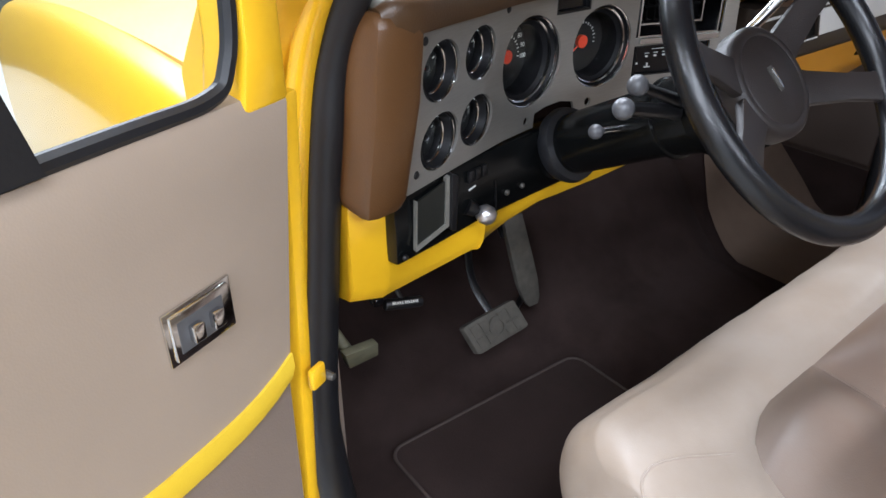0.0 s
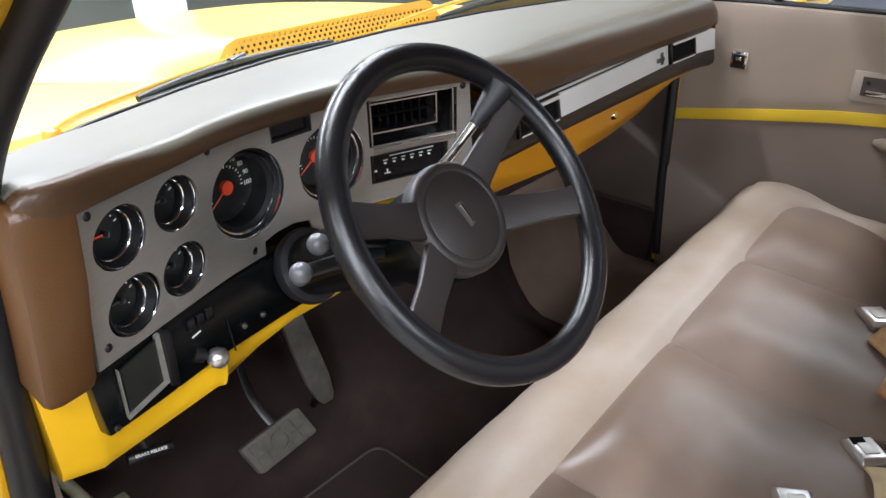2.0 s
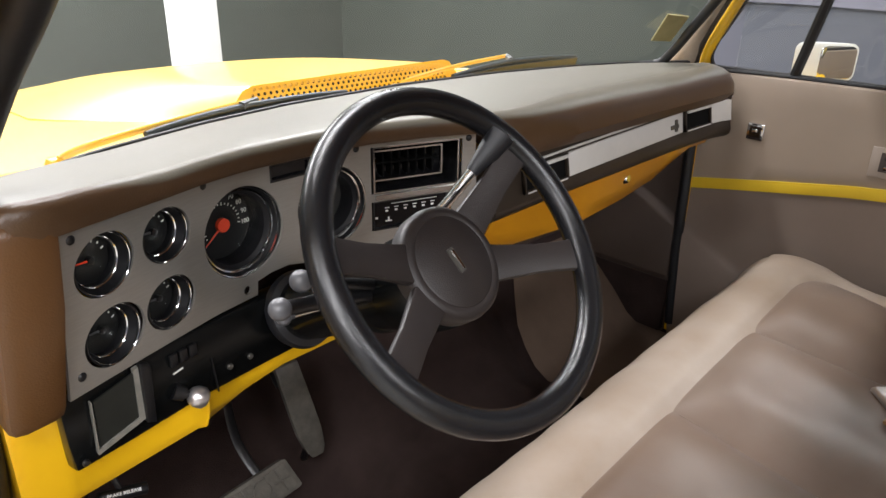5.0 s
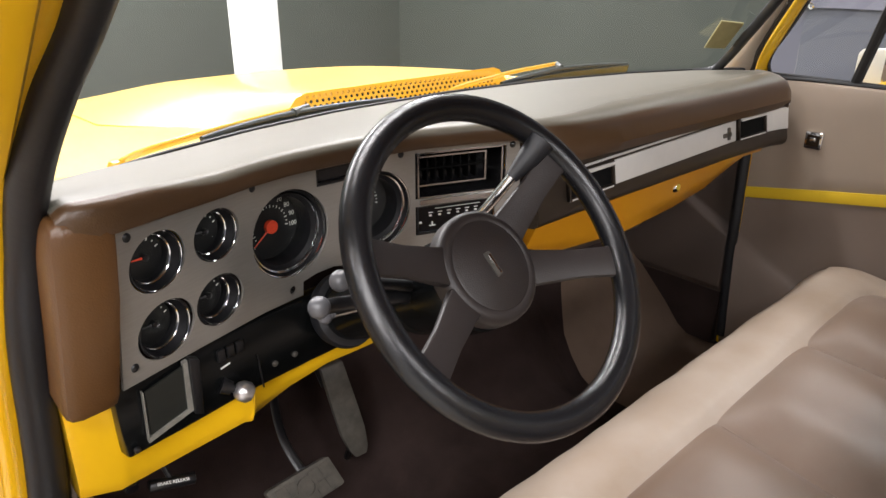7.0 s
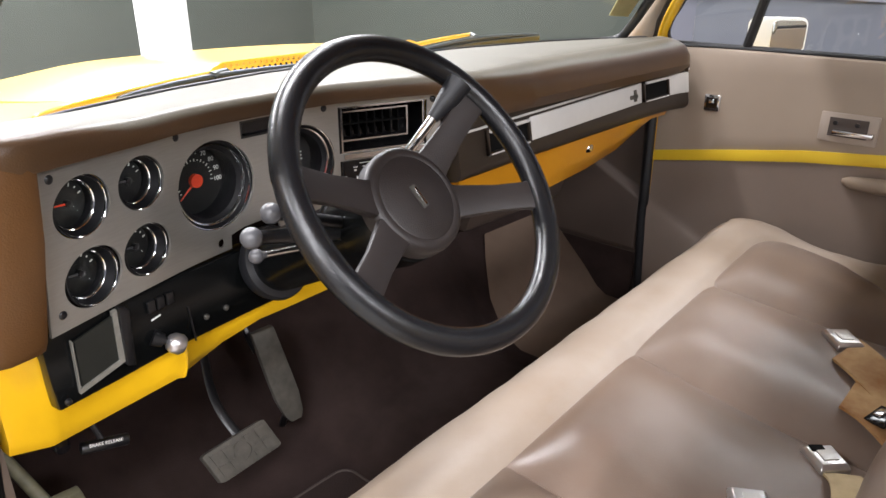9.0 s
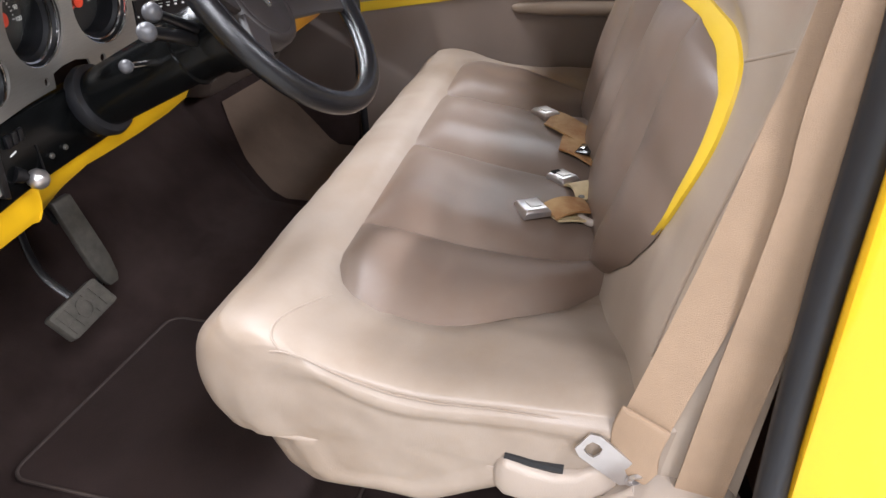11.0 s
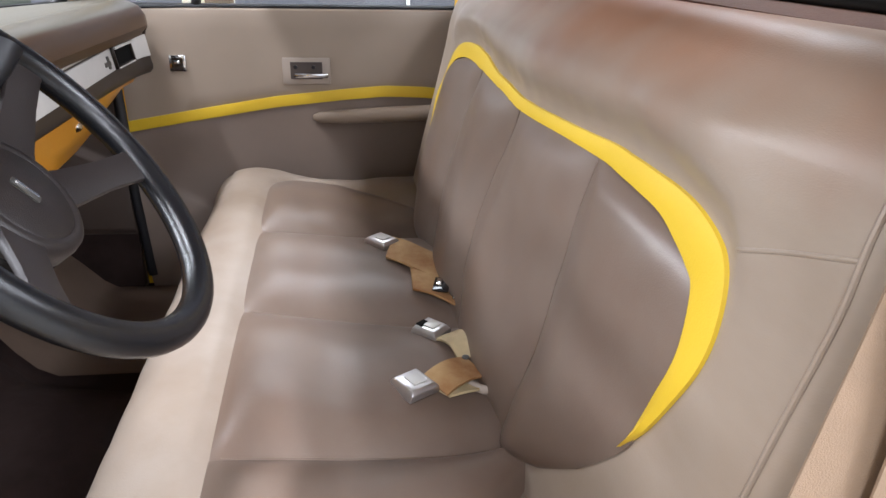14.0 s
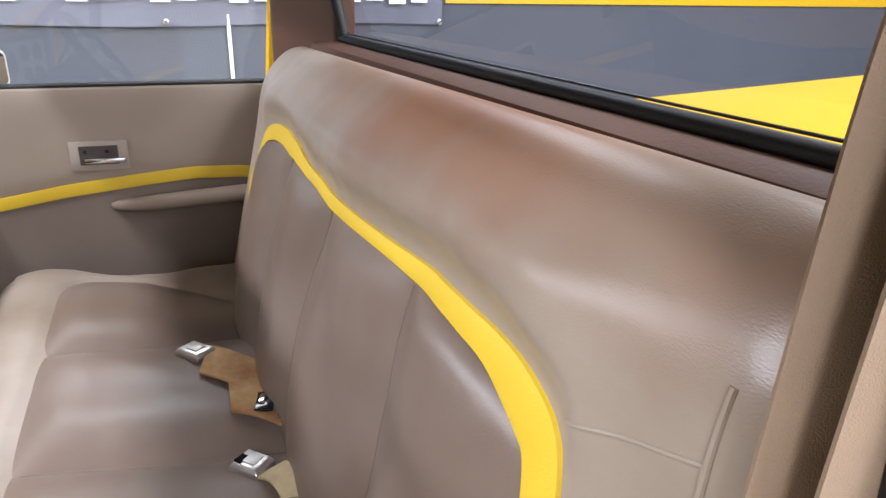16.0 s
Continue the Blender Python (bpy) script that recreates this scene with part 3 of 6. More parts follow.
# warning lamp, centre vent and radio in the panel
def framed(name, x0, x1, z0, z1, deep, frame_mat, wide, proud, label):
    """A rectangular surround set in the panel with a dark box behind it."""
    xm = (x0 + x1) / 2
    d, up, out = facing(xm)
    o = (panel_point(x0, z0) + panel_point(x1, z0)) / 2 - Vector((0, 0, z0)) + Vector((0, 0, 0))

    def at(u, v, w):
        return o + d * (u - xm) + up * v + out * w
    fr = Shape()
    for a, b, c, e in ((x0, x1, z1 - wide, z1), (x0, x1, z0, z0 + wide), (x0, x0 + wide, z0 + wide, z1 - wide), (x1 - wide, x1, z0 + wide, z1 - wide)):
        fr.prism([(a, c), (b, c), (b, e), (a, e)], at, proud)
        fr.prism([(a, c), (b, c), (b, e), (a, e)], at, -0.004)
    ob = part(name, fr, frame_mat, dash, label, smooth=False)
    box = Shape()
    box.prism([(x0, z0), (x1, z0), (x1, z1), (x0, z1)], lambda u, v, w: at(u, v, -deep - w), 0.004)
    for a, b, c, e in ((x0, x1, z1, z1 + 0.003), (x0, x1, z0 - 0.003, z0), (x0 - 0.003, x0, z0, z1), (x1, x1 + 0.003, z0, z1)):
        box.prism([(a, c), (b, c), (b, e), (a, e)], lambda u, v, w: at(u, v, -w), deep)
    part("backing", box, GLOSS_BLACK, ob, smooth=False)
    return ob, at


lamp, _ = framed("warning_lamp", *SQUARES[0], 0.004, BLACK, 0.003, 0.003, "black warning lamp window")
vent, vat = framed("centre_vent", *SQUARES[1], 0.05, CHROME, 0.0025, 0.002, "recessed centre air vent with chrome surround")
inner_frame = Shape()
for a, b, c, e in ((-0.288, -0.172, 1.248, 1.2505), (-0.288, -0.172, 1.203, 1.2055), (-0.288, -0.2855, 1.2055, 1.248), (-0.1745, -0.172, 1.2055, 1.248)):
    inner_frame.prism([(a, c), (b, c), (b, e), (a, e)], lambda u, v, w: vat(u, v, -0.012 - w), 0.006)
part("inner_frame", inner_frame, CHROME, vent, "chrome inner frame", smooth=False)
slats = Shape()
for k in range(8):
    x = -0.284 + 0.0138 * k
    slats.prism([(x, 1.208), (x + 0.002, 1.208), (x + 0.002, 1.249), (x, 1.249)], lambda u, v, w: vat(u, v, -0.018 - w), 0.02)
slats.prism([(-0.284, 1.228), (-0.176, 1.228), (-0.176, 1.2305), (-0.284, 1.2305)], lambda u, v, w: vat(u, v, -0.016 - w), 0.02)
part("slats", slats, HOLE_SHADE, vent, "black vent slats", smooth=False)
lip = Shape().prism([(-0.291, 1.180), (-0.150, 1.180), (-0.150, 1.187), (-0.291, 1.187)], lambda u, v, w: vat(u, v, w), 0.007)
part("ledge", lip, CHROME, vent, "bright lower ledge", smooth=False)
radio, rat = framed("radio", *SQUARES[2], 0.004, BLACK, 0.002, 0.002, "black car radio")
bits = Shape()


def bar(x0, x1, z0, z1):
    bits.prism([(x0, z0), (x1, z0), (x1, z1), (x0, z1)], lambda u, v, w: rat(u, v, -0.003 + w), 0.0015)


for k in range(6):
    bar(-0.272 + 0.0155 * k, -0.268 + 0.0155 * k, 1.157, 1.1595)
    bar(-0.273 + 0.0155 * k, -0.266 + 0.0155 * k, 1.1625, 1.1636)
bar(-0.262, -0.185, 1.1685, 1.1693)
bar(-0.290, -0.285, 1.147, 1.150)
bar(-0.272, -0.262, 1.141, 1.1425)
bar(-0.268, -0.266, 1.143, 1.148)
part("buttons", bits, WHITE, radio, "small white button marks", smooth=False)

# black lower panel with ashtray
rings = []
for x, y in ((-0.772, 0.478), (-0.70, 0.493), (-0.60, 0.517), (-0.50, 0.532), (-0.40, 0.545)):
    rings.append([Vector((x, y, 1.086)), Vector((x, y - 0.004, 1.03)), Vector((x + 0.006, y + 0.004, 0.985)), Vector((x, y + 0.03, 0.985)), Vector((x, y + 0.03, 1.086))])
lower = part("lower_panel", Shape().loft(rings), COLUMN_BLACK, dash, "black plastic lower dash panel", bevel=0.004)


def low_at(u, v, w):
    """A place on the black lower panel: u along, v up, w out."""
    return Vector((u, lerp_table(u, [(-0.772, 0.476), (-0.70, 0.491), (-0.60, 0.515), (-0.50, 0.530), (-0.40, 0.543)]) - w, v))


s = Shape()
for poly in ([(-0.744, 1.003), (-0.684, 1.015), (-0.684, 1.021), (-0.744, 1.009)], [(-0.689, 1.083), (-0.683, 1.084), (-0.684, 1.015), (-0.691, 1.014)], [(-0.742, 1.070), (-0.7405, 1.070), (-0.7425, 1.006), (-0.744, 1.005)]):
    s.prism(poly, lambda u, v, w: low_at(u, v, 0.003 + w), 0.007)
part("ashtray_frame", s, FRAME, lower, "worn silver ashtray frame", smooth=False)
part("ashtray_face", Shape().prism([(-0.738, 1.068), (-0.688, 1.078), (-0.690, 1.018), (-0.740, 1.008)], lambda u, v, w: low_at(u, v, 0.004 + w), 0.003), ASH, lower, "dark green-grey ashtray face")
part("ashtray_side", Shape().prism([(-0.682, 1.088), (-0.668, 1.080), (-0.672, 1.004), (-0.684, 1.010)], lambda u, v, w: low_at(u, v, 0.002 + w), 0.012), BLACK, lower, bevel=0.002)
sw = Shape()
for k in range(3):
    sw.prism([(-0.640 + 0.014 * k, 1.056), (-0.629 + 0.014 * k, 1.056), (-0.629 + 0.014 * k, 1.072), (-0.640 + 0.014 * k, 1.072)], lambda u, v, w: low_at(u, v, w), 0.005)
part("switch", sw, BLACK, lower, "small black switches", bevel=0.001)
part("marks", Shape().prism([(-0.637, 1.044), (-0.623, 1.046), (-0.623, 1.048), (-0.637, 1.046)], lambda u, v, w: low_at(u, v, 0.001 + w), 0.001), WHITE, lower)
k0, k1 = low_at(-0.640, 1.022, 0.0), Vector((-0.614, 0.496, 1.006))
knob = part("headlamp_knob", Shape().tube([k0, k0 + (k1 - k0) * 0.45], [0.011, 0.009], 14).tube([k0, k1], 0.005, 10), BLACK, dash, "black switch stem")
part("knob", Shape().lathe([(0.001, 0.012), (0.010, 0.011), (0.0135, 0.006), (0.0135, -0.004), (0.010, -0.010), (0.005, -0.013), (0.001, -0.013)], look(k1, k0), 24), STEEL_PLAIN, knob, "worn bright metal pull knob")
for x, z in ((-0.556, 1.014), (-0.523, 1.014), (-0.757, 0.997)):
    part("screw", Shape().lathe([(0.0005, 0.003), (0.003, 0.0026), (0.0042, 0.001), (0.0042, -0.001)], look(low_at(x, z, 0.002), low_at(x, z, -0.2)), 12), BADGE if x > -0.7 else BLACK, lower)
part("seam", Shape().prism([(-0.583, 1.04), (-0.581, 1.04), (-0.576, 0.987), (-0.578, 0.987)], lambda u, v, w: low_at(u, v, w), 0.003), BLACK, lower)

# painted lower metal
rings = []
for x, y, z0, z1 in ((-0.820, 0.50, 1.08, 0.93), (-0.775, 0.495, 1.08, 0.922), (-0.765, 0.50, 0.99, 0.92), (-0.60, 0.53, 0.99, 0.918), (-0.59, 0.527, 0.99, 0.917), (-0.58, 0.535, 0.99, 0.922), (-0.52, 0.542, 0.995, 0.938), (-0.45, 0.55, 1.005, 0.946), (-0.40, 0.555, 1.005, 0.944), (-0.30, 0.56, 1.02, 0.945), (-0.20, 0.565, 1.03, 0.950), (-0.13, 0.57, 1.04, 0.958)):
    rings.append([Vector((x, y, z0)), Vector((x, y, z1 + 0.03)), Vector((x, y + 0.012, z1 + 0.008)), Vector((x, y + 0.04, z1)), Vector((x, y + 0.12, z1 + 0.01)), Vector((x, y + 0.12, z0))])
part("lower_metal", Shape().loft(rings), YELLOW, dash, "bright yellow painted lower dash metal")
part("welt", Shape().tube(smooth_line([(-0.586, 0.532, 0.985), (-0.588, 0.529, 0.962), (-0.590, 0.530, 0.945), (-0.591, 0.536, 0.930)], 5), 0.0018, 8), YELLOW, dash, "loose yellow painted welt")
rings = []
for x, z1 in ((-0.045, 1.005), (0.0, 1.0), (0.27, 0.985), (0.45, 1.0), (0.58, 1.02), (0.66, 1.045), (0.72, 1.075), (0.745, 1.095)):
    rings.append([Vector((x, 0.500, 1.120)), Vector((x, 0.510, 1.10)), Vector((x, 0.53, (1.11 + z1) / 2)), Vector((x, 0.55, z1 + 0.01)), Vector((x, 0.57, z1)), Vector((x, 0.64, z1 + 0.01)), Vector((x, 0.62, 1.135))])
glovebox = part("glovebox_metal", Shape().loft(rings), YELLOW_SHADED, dash, "yellow painted glovebox door")
part("lock", Shape().lathe([(0.001, 0.006), (0.008, 0.006), (0.011, 0.002), (0.012, -0.006)], look((0.412, 0.524, 1.072), (0.412, 0.3, 1.112)) @ pose(0, 0, 0, 180, 0, 0), 20), CHROME, glovebox, "chrome lock")

# passenger trim
def trim_y(x):
    return lerp_table(x, [(-0.12, 0.468), (0.11, 0.481), (0.40, 0.490), (0.56, 0.495), (0.70, 0.495), (0.75, 0.490), (0.79, 0.480), (0.80, 0.476)])


def trim_pos(x, z, out):
    """A place on the passenger's trim, which leans a little towards the seat at its foot."""
    return Vector((x, trim_y(x) - (1.20 - z) * 0.16 - out, z))


BOARD_X = [-0.105, 0.0, 0.11, 0.25, 0.40, 0.56, 0.70, 0.73, 0.75, 0.77, 0.785]
s = Shape().loft([[Vector((x, trim_y(x) + dy, z)) for dy, z in ((-0.002, 1.2185), (-0.001, 1.21), (-0.0095, 1.147), (-0.0125, 1.135), (-0.011, 1.124), (-0.003, 1.116), (0.012, 1.113), (0.05, 1.115), (0.05, 1.2185))] for x in BOARD_X])
trim = part("trim_board", s, TRIM_DARK, dash, "dark brown trim board")


def strip_z(x):
    """Top and foot of the bright strip."""
    return lerp_table(x, [(-0.1, 1.191), (0.11, 1.1935), (0.56, 1.2025), (0.70, 1.204), (0.79, 1.207)]), lerp_table(x, [(-0.1, 1.147), (0.11, 1.150), (0.56, 1.158), (0.79, 1.157)])


for xs in ((0.113, 0.25, 0.40, 0.564), (0.701, 0.73, 0.75, 0.77, 0.7835)):
    s = Shape().loft([[trim_pos(x, strip_z(x)[0], 0.001), trim_pos(x, strip_z(x)[0], 0.005), trim_pos(x, strip_z(x)[1], 0.005), trim_pos(x, strip_z(x)[1], 0.001)] for x in xs])
    part("trim_strip", s, SILVER, dash, "silver trim strip", bevel=0.0012)
s = Shape().tube([trim_pos(x, strip_z(x)[0] + 0.007, 0.0045) for x in BOARD_X], 0.0024, 8)
part("trim_line", s, SILVER, dash, "thin bright line along the trim")
for mz, mx, mw, mh in ((1.176, 0.524, 0.036, 0.009), (1.178, 0.531, 0.012, 0.026)):
    part("badge", Shape().prism(rounded(mw, mh, 0.002, 2), lambda u, v, w: trim_pos(mx + u, mz + v, 0.004 + w), 0.003), BADGE, trim, "plain dark badge", smooth=False)
for x0, x1 in ((-0.030, 0.104), (0.570, 0.695)):
    s = Shape()
    zt, zb = strip_z((x0 + x1) / 2)
    for a, b, c, d in ((x0, x1, zt + 0.002, zt - 0.0035), (x0, x1, zb + 0.0045, zb), (x0, x0 + 0.0045, zt, zb), (x1 - 0.0045, x1, zt, zb)):
        s.prism([(a, c), (b, c), (b, d), (a, d)], lambda u, v, w: trim_pos(u, v, 0.003 + w), 0.007)
    vent = part("side_vent", s, TRIM_DARK, dash, "dark framed air vent", bevel=0.001)
    s = Shape().prism([(x0 + 0.004, zt + 0.002), (x1 - 0.004, zt + 0.002), (x1 - 0.004, zt - 0.004), (x0 + 0.004, zt - 0.004)], lambda u, v, w: trim_pos(u, v, 0.0095 + w), 0.005)
    part("vent_brow", s, SILVER, vent, "worn bright upper edge", bevel=0.001)
    s = Shape().prism([(x0 + 0.006, zb + 0.001), (x1 - 0.006, zb + 0.001), (x1 - 0.006, zb + 0.0035), (x0 + 0.006, zb + 0.0035)], lambda u, v, w: trim_pos(u, v, 0.0095 + w), 0.0015)
    part("vent_sill", s, SILVER, vent, "thin bright lower edge", smooth=False)
    # flat black sheet on the board in place of the vent's shaded depth
    back = Shape().prism([(x0 + 0.004, zt - 0.001), (x1 - 0.004, zt - 0.001), (x1 - 0.004, zb + 0.003), (x0 + 0.004, zb + 0.003)], lambda u, v, w: trim_pos(u, v, 0.0022 + w), 0.0015)
    part("vent_back", back, HOLE_SHADE, vent, "black sheet for the shade inside the vent", smooth=False)

# ---- steering ----
WC = Vector((-0.4189, 0.2240, 1.2310))
WN = Vector((0.0415, -0.7847, 0.6184)).normalized()
WX = Vector((1, 0, 0)) - WN * WN.x
WX.normalize()
WY = WN.cross(WX)
WM = Matrix((WX, WY, WN)).transposed().to_4x4()
WM.translation = WC
wheel = thing("steering_wheel", WC, "black steering wheel with four spokes and round pad", "steering wheel")
s = Shape()
R = 0.1798
rings = []
for k in range(72):
    a = 2 * math.pi * k / 72
    rings.append([WM @ Vector(((R + 0.0155 * math.cos(b)) * math.cos(a), (R + 0.0155 * math.cos(b)) * math.sin(a), 0.0155 * math.sin(b))) for b in [2 * math.pi * j / 16 for j in range(16)]])
part("rim", Shape().loft(rings, path_closed=True), WHEEL, wheel, "black grained rim")
for deg in (165.7, 33.5, -16.5, -151.6):
    a = radians(deg)
    u, v = Vector((math.cos(a), math.sin(a), 0)), Vector((-math.sin(a), math.cos(a), 0))
    rings = []
    for d, w, h, t in ((0.03, 0.026, -0.040, 0.006), (0.07, 0.021, -0.032, 0.006), (0.12, 0.0175, -0.016, 0.005), (0.160, 0.0185, -0.004, 0.005), (0.173, 0.023, 0.0, 0.004), (0.179, 0.026, 0.0, 0.003)):
        c = u * d + Vector((0, 0, h))
        rings.append([WM @ (c + v * sx * w + Vector((0, 0, sz * t))) for sx, sz in ((-1, -1), (1, -1), (1, 1), (-1, 1))])
    part("spoke", Shape().loft(rings), SPOKE, wheel, bevel=0.003)
part("horn_pad", Shape().lathe([(0.001, -0.0245), (0.050, -0.0255), (0.0525, -0.0268), (0.055, -0.0255), (0.061, -0.0262), (0.0655, -0.030), (0.067, -0.037), (0.0665, -0.052), (0.060, -0.058), (0.056, -0.070), (0.001, -0.074)], WM, 40), SPOKE, wheel, "round black horn pad")
part("emblem", Shape().prism(rounded(0.010, 0.030, 0.002, 2), lambda u, v, w: WM @ Vector((u * 0.97 - v * 0.22, v * 0.97 + u * 0.22, -0.0252 + w)), 0.002), BADGE, wheel, "small dark emblem plate")
part("emblem_bar", Shape().prism(rounded(0.003, 0.024, 0.001, 2), lambda u, v, w: WM @ Vector((u * 0.97 - v * 0.22 + 0.002, v * 0.97 + u * 0.22, -0.0234 + w)), 0.0012), CHROME, wheel, "bright emblem bar")

column_d = -WN
col = thing("steering_column", WC + column_d * 0.2, "black steering column with shift and turn levers", "steering column")
CO = Vector((-0.425, 0.250, 1.197))
CD = Vector((-0.052, 0.888, -0.458)).normalized()
cm = look(CO, CO + CD)
part("column_tube", Shape().lathe([(0.040, 0.0), (0.058, -0.008), (0.060, -0.03), (0.056, -0.07), (0.050, -0.074), (0.049, -0.115), (0.052, -0.117), (0.052, -0.121), (0.046, -0.123), (0.044, -0.30), (0.043, -0.62), (0.001, -0.62)], cm, 36), COLUMN_BLACK, col, "satin black column tube")
part("collar", Shape().lathe([(0.042, -0.288), (0.053, -0.292), (0.056, -0.302), (0.053, -0.312), (0.042, -0.316)], cm, 36, close=True), RUBBER, col, "dark grey rubber collar")
ball1, ball2, ball3 = Vector((-0.612, 0.29, 1.207)), Vector((-0.564, 0.364, 1.151)), Vector((-0.579, 0.302, 1.222))
for b, d, r, mat, thick in ((ball1, 0.125, 0.0115, BLACK, 1.9), (ball2, 0.19, 0.0088, CHROME, 1.0), (ball3, 0.11, 0.0115, BLACK, 1.5)):
    root = CO + CD * (d - 0.035)
    lever = part("lever", Shape().tube([root, root + (b - root) * 0.35, b], [0.008 * thick, 0.005 * thick, 0.004 * thick], 12), mat, col, "chrome column lever" if mat is CHROME else "black column lever")
    ball = [(max(0.0005, r * math.sin(math.pi * k / 12)), -r * math.cos(math.pi * k / 12)) for k in range(11)] + [(r * 0.5, r * 1.15), (r * 0.45, r * 1.7), (0.0005, r * 1.7)]
    part("knob", Shape().lathe(ball, look(b, root) @ pose(0, 0, 0, 180, 0, 0), 24), GREY_KNOB, lever, "grey ball knob")
g0 = CO + CD * 0.10
shift = part("shift_lever", Shape().tube(smooth_line([g0, Vector((-0.375, 0.355, 1.20)), Vector((-0.352, 0.325, 1.245)), Vector((-0.325, 0.30, 1.295))], 6), 0.0065, 12), CHROME, col, "polished chrome gear lever")
part("boot", Shape().tube([Vector((-0.332, 0.305, 1.283)), Vector((-0.312, 0.298, 1.305)), Vector((-0.295, 0.293, 1.325))], [0.008, 0.014, 0.017], 14), RUBBER, shift, "black flared lever grip")

# ---- bench seat ----
def back_y(x, z):
    return -0.222 + 0.09 * x - 0.25 * (z - 0.84)


seat = thing("bench_seat", (0, 0, FLOOR_Z), "beige and taupe vinyl bench seat with yellow stripe", "bench seat")
PROFILE = smooth_line([(-0.30, 0.800, 0), (-0.2, 0.808, 0), (-0.05, 0.836, 0), (0.08, 0.868, 0), (0.15, 0.884, 0), (0.20, 0.891, 0), (0.245, 0.882, 0), (0.278, 0.855, 0), (0.288, 0.815, 0), (0.278, 0.77, 0), (0.258, 0.742, 0)], 7)
PROFILE = [(p.x, p.y) for p in PROFILE]
TOP = [p for p in PROFILE if p[1] > 0.86 or p[0] < 0.2]
SIDE = [(-0.30, 0.860), (-0.20, 0.856), (-0.11, 0.853), (-0.04, 0.847), (0.02, 0.849), (0.085, 0.860), (0.125, 0.869), (0.165, 0.880), (0.20, 0.884), (0.245, 0.877)]
NEAR = [(-0.29, -0.33), (-0.25, -0.365), (-0.19, -0.445), (-0.14, -0.50), (-0.09, -0.556), (-0.04, -0.588), (0.01, -0.597), (0.06, -0.595), (0.10, -0.585), (0.13, -0.56), (0.148, -0.52), (0.153, -0.49)]
FAR = [(-0.29, 0.46), (-0.21, 0.506), (-0.11, 0.574), (0.0, 0.655), (0.05, 0.67), (0.10, 0.665), (0.13, 0.64), (0.148, 0.60), (0.153, 0.57)]
VALLEYS = (NEAR, [(-0.29, -0.29), (0.153, -0.385)], [(-0.29, 0.04), (0.153, -0.03)], [(-0.29, 0.47), (-0.10, 0.40), (0.153, 0.31)], FAR)


def seat_top(x, y):
    """The cushion's top: the middle dips with use, the sides stay high."""
    k = ease((abs(x) - 0.42) / 0.24)
    return lerp_table(y, TOP) * (1 - k) + (lerp_table(y, SIDE) + 0.012) * k


def soft_noise(a, b, c, s1, s2, seed):
    return s1 * noise.noise(Vector((a * 7, b * 7, c * 7 + seed))) + s2 * noise.noise(Vector((a * 19, b * 19, c * 19 + seed)))


def insert_depth(x, y):
    """How deep a point lies inside the taupe insert, seen from above."""
    return min(x - lerp_table(y, NEAR), lerp_table(y, FAR) - x, (0.153 - y))


TAIL = []
tail_keys = [(0.258, 0.742), (0.21, 0.742), (0.18, 0.692), (0.155, 0.678), (-0.025, 0.680), (-0.115, 0.727), (-0.16, 0.764), (-0.30, 0.785)]
for (y0, z0), (y1, z1) in zip(tail_keys, tail_keys[1:]):
    TAIL += [(y0 + (y1 - y0) * k / 5, z0 + (z1 - z0) * k / 5) for k in range(1, 6)]
rings = []
for i in range(151):
    u = -1 + 2 * i / 150
    if abs(u) > 0.88:
        turn = radians(90 * (abs(u) - 0.88) / 0.12)
        x = math.copysign(0.676 + 0.048 * math.sin(turn), u)
        e = 1 - math.cos(turn)
    else:
        x, e = 0.676 * u / 0.88, 0.0
    ring = []
    for y, z in PROFILE:
        h = ease((y + 0.02) / 0.25)
        low = ease((z - 0.745) / 0.1)
        if y < 0.2 or z > 0.88:
            top = seat_top(x, min(y, 0.2)) + (z - lerp_table(min(y, 0.2), TOP))
        else:
            top = z
        d = insert_depth(x, y)
        top -= 0.012 * ease(d / 0.02) if d > 0 else 0
        top -= 0.0055 * math.exp(-(d / 0.012) ** 2)
        bend = soft_noise(x, y, z, 0.0055 - 0.0032 * ease((y - 0.05) / 0.1), 0.0022 - 0.0010 * ease((y - 0.05) / 0.1), 2.2) * (1 if d < 0 else 0)
        ring.append(Vector((x, y + 0.05 * x - 0.055 * e * h + bend * (y > 0.2), top - 0.020 * e * low + bend)))
    for y, z in TAIL:
        ring.append(Vector((x, y + 0.05 * x - 0.055 * e * ease((y + 0.02) / 0.25), z + 0.004 * noise.noise(Vector((x * 8, y * 12, 0.3))))))
    rings.append(ring)
for end, first in ((rings[0], True), (rings[-1], False)):
    for k in range(1, 15):
        f = 1 - k / 15
        extra = []
        for p in end:
            y, z = -0.02 + (p.y + 0.02) * f, 0.765 + (p.z - 0.765) * f
            puff = 0.004 * math.sin(math.pi * min(1, k / 5)) + 0.006 * noise.noise(Vector((y * 8 + z * 7, z * 10 - y * 3, 5.5))) * ease(k / 3) + 0.0025 * noise.noise(Vector((y * 24, z * 30, 1.5))) * ease(k / 3)
            extra.append(Vector((p.x + math.copysign(0.003 + puff, p.x), y, z)))
        if first:
            rings.insert(0, extra)
        else:
            rings.append(extra)
cushion_shape = Shape().loft(rings)
part("cushion", cushion_shape, VINYL, seat, "beige vinyl cushion with rounded bolster")
seam = [Vector((-0.7262, y + 0.05 * -0.725 - 0.055 * ease((y + 0.02) / 0.25), lerp_table(y, SIDE) - 0.005)) for y in [0.215 - 0.50 * k / 40 for k in range(41)]]
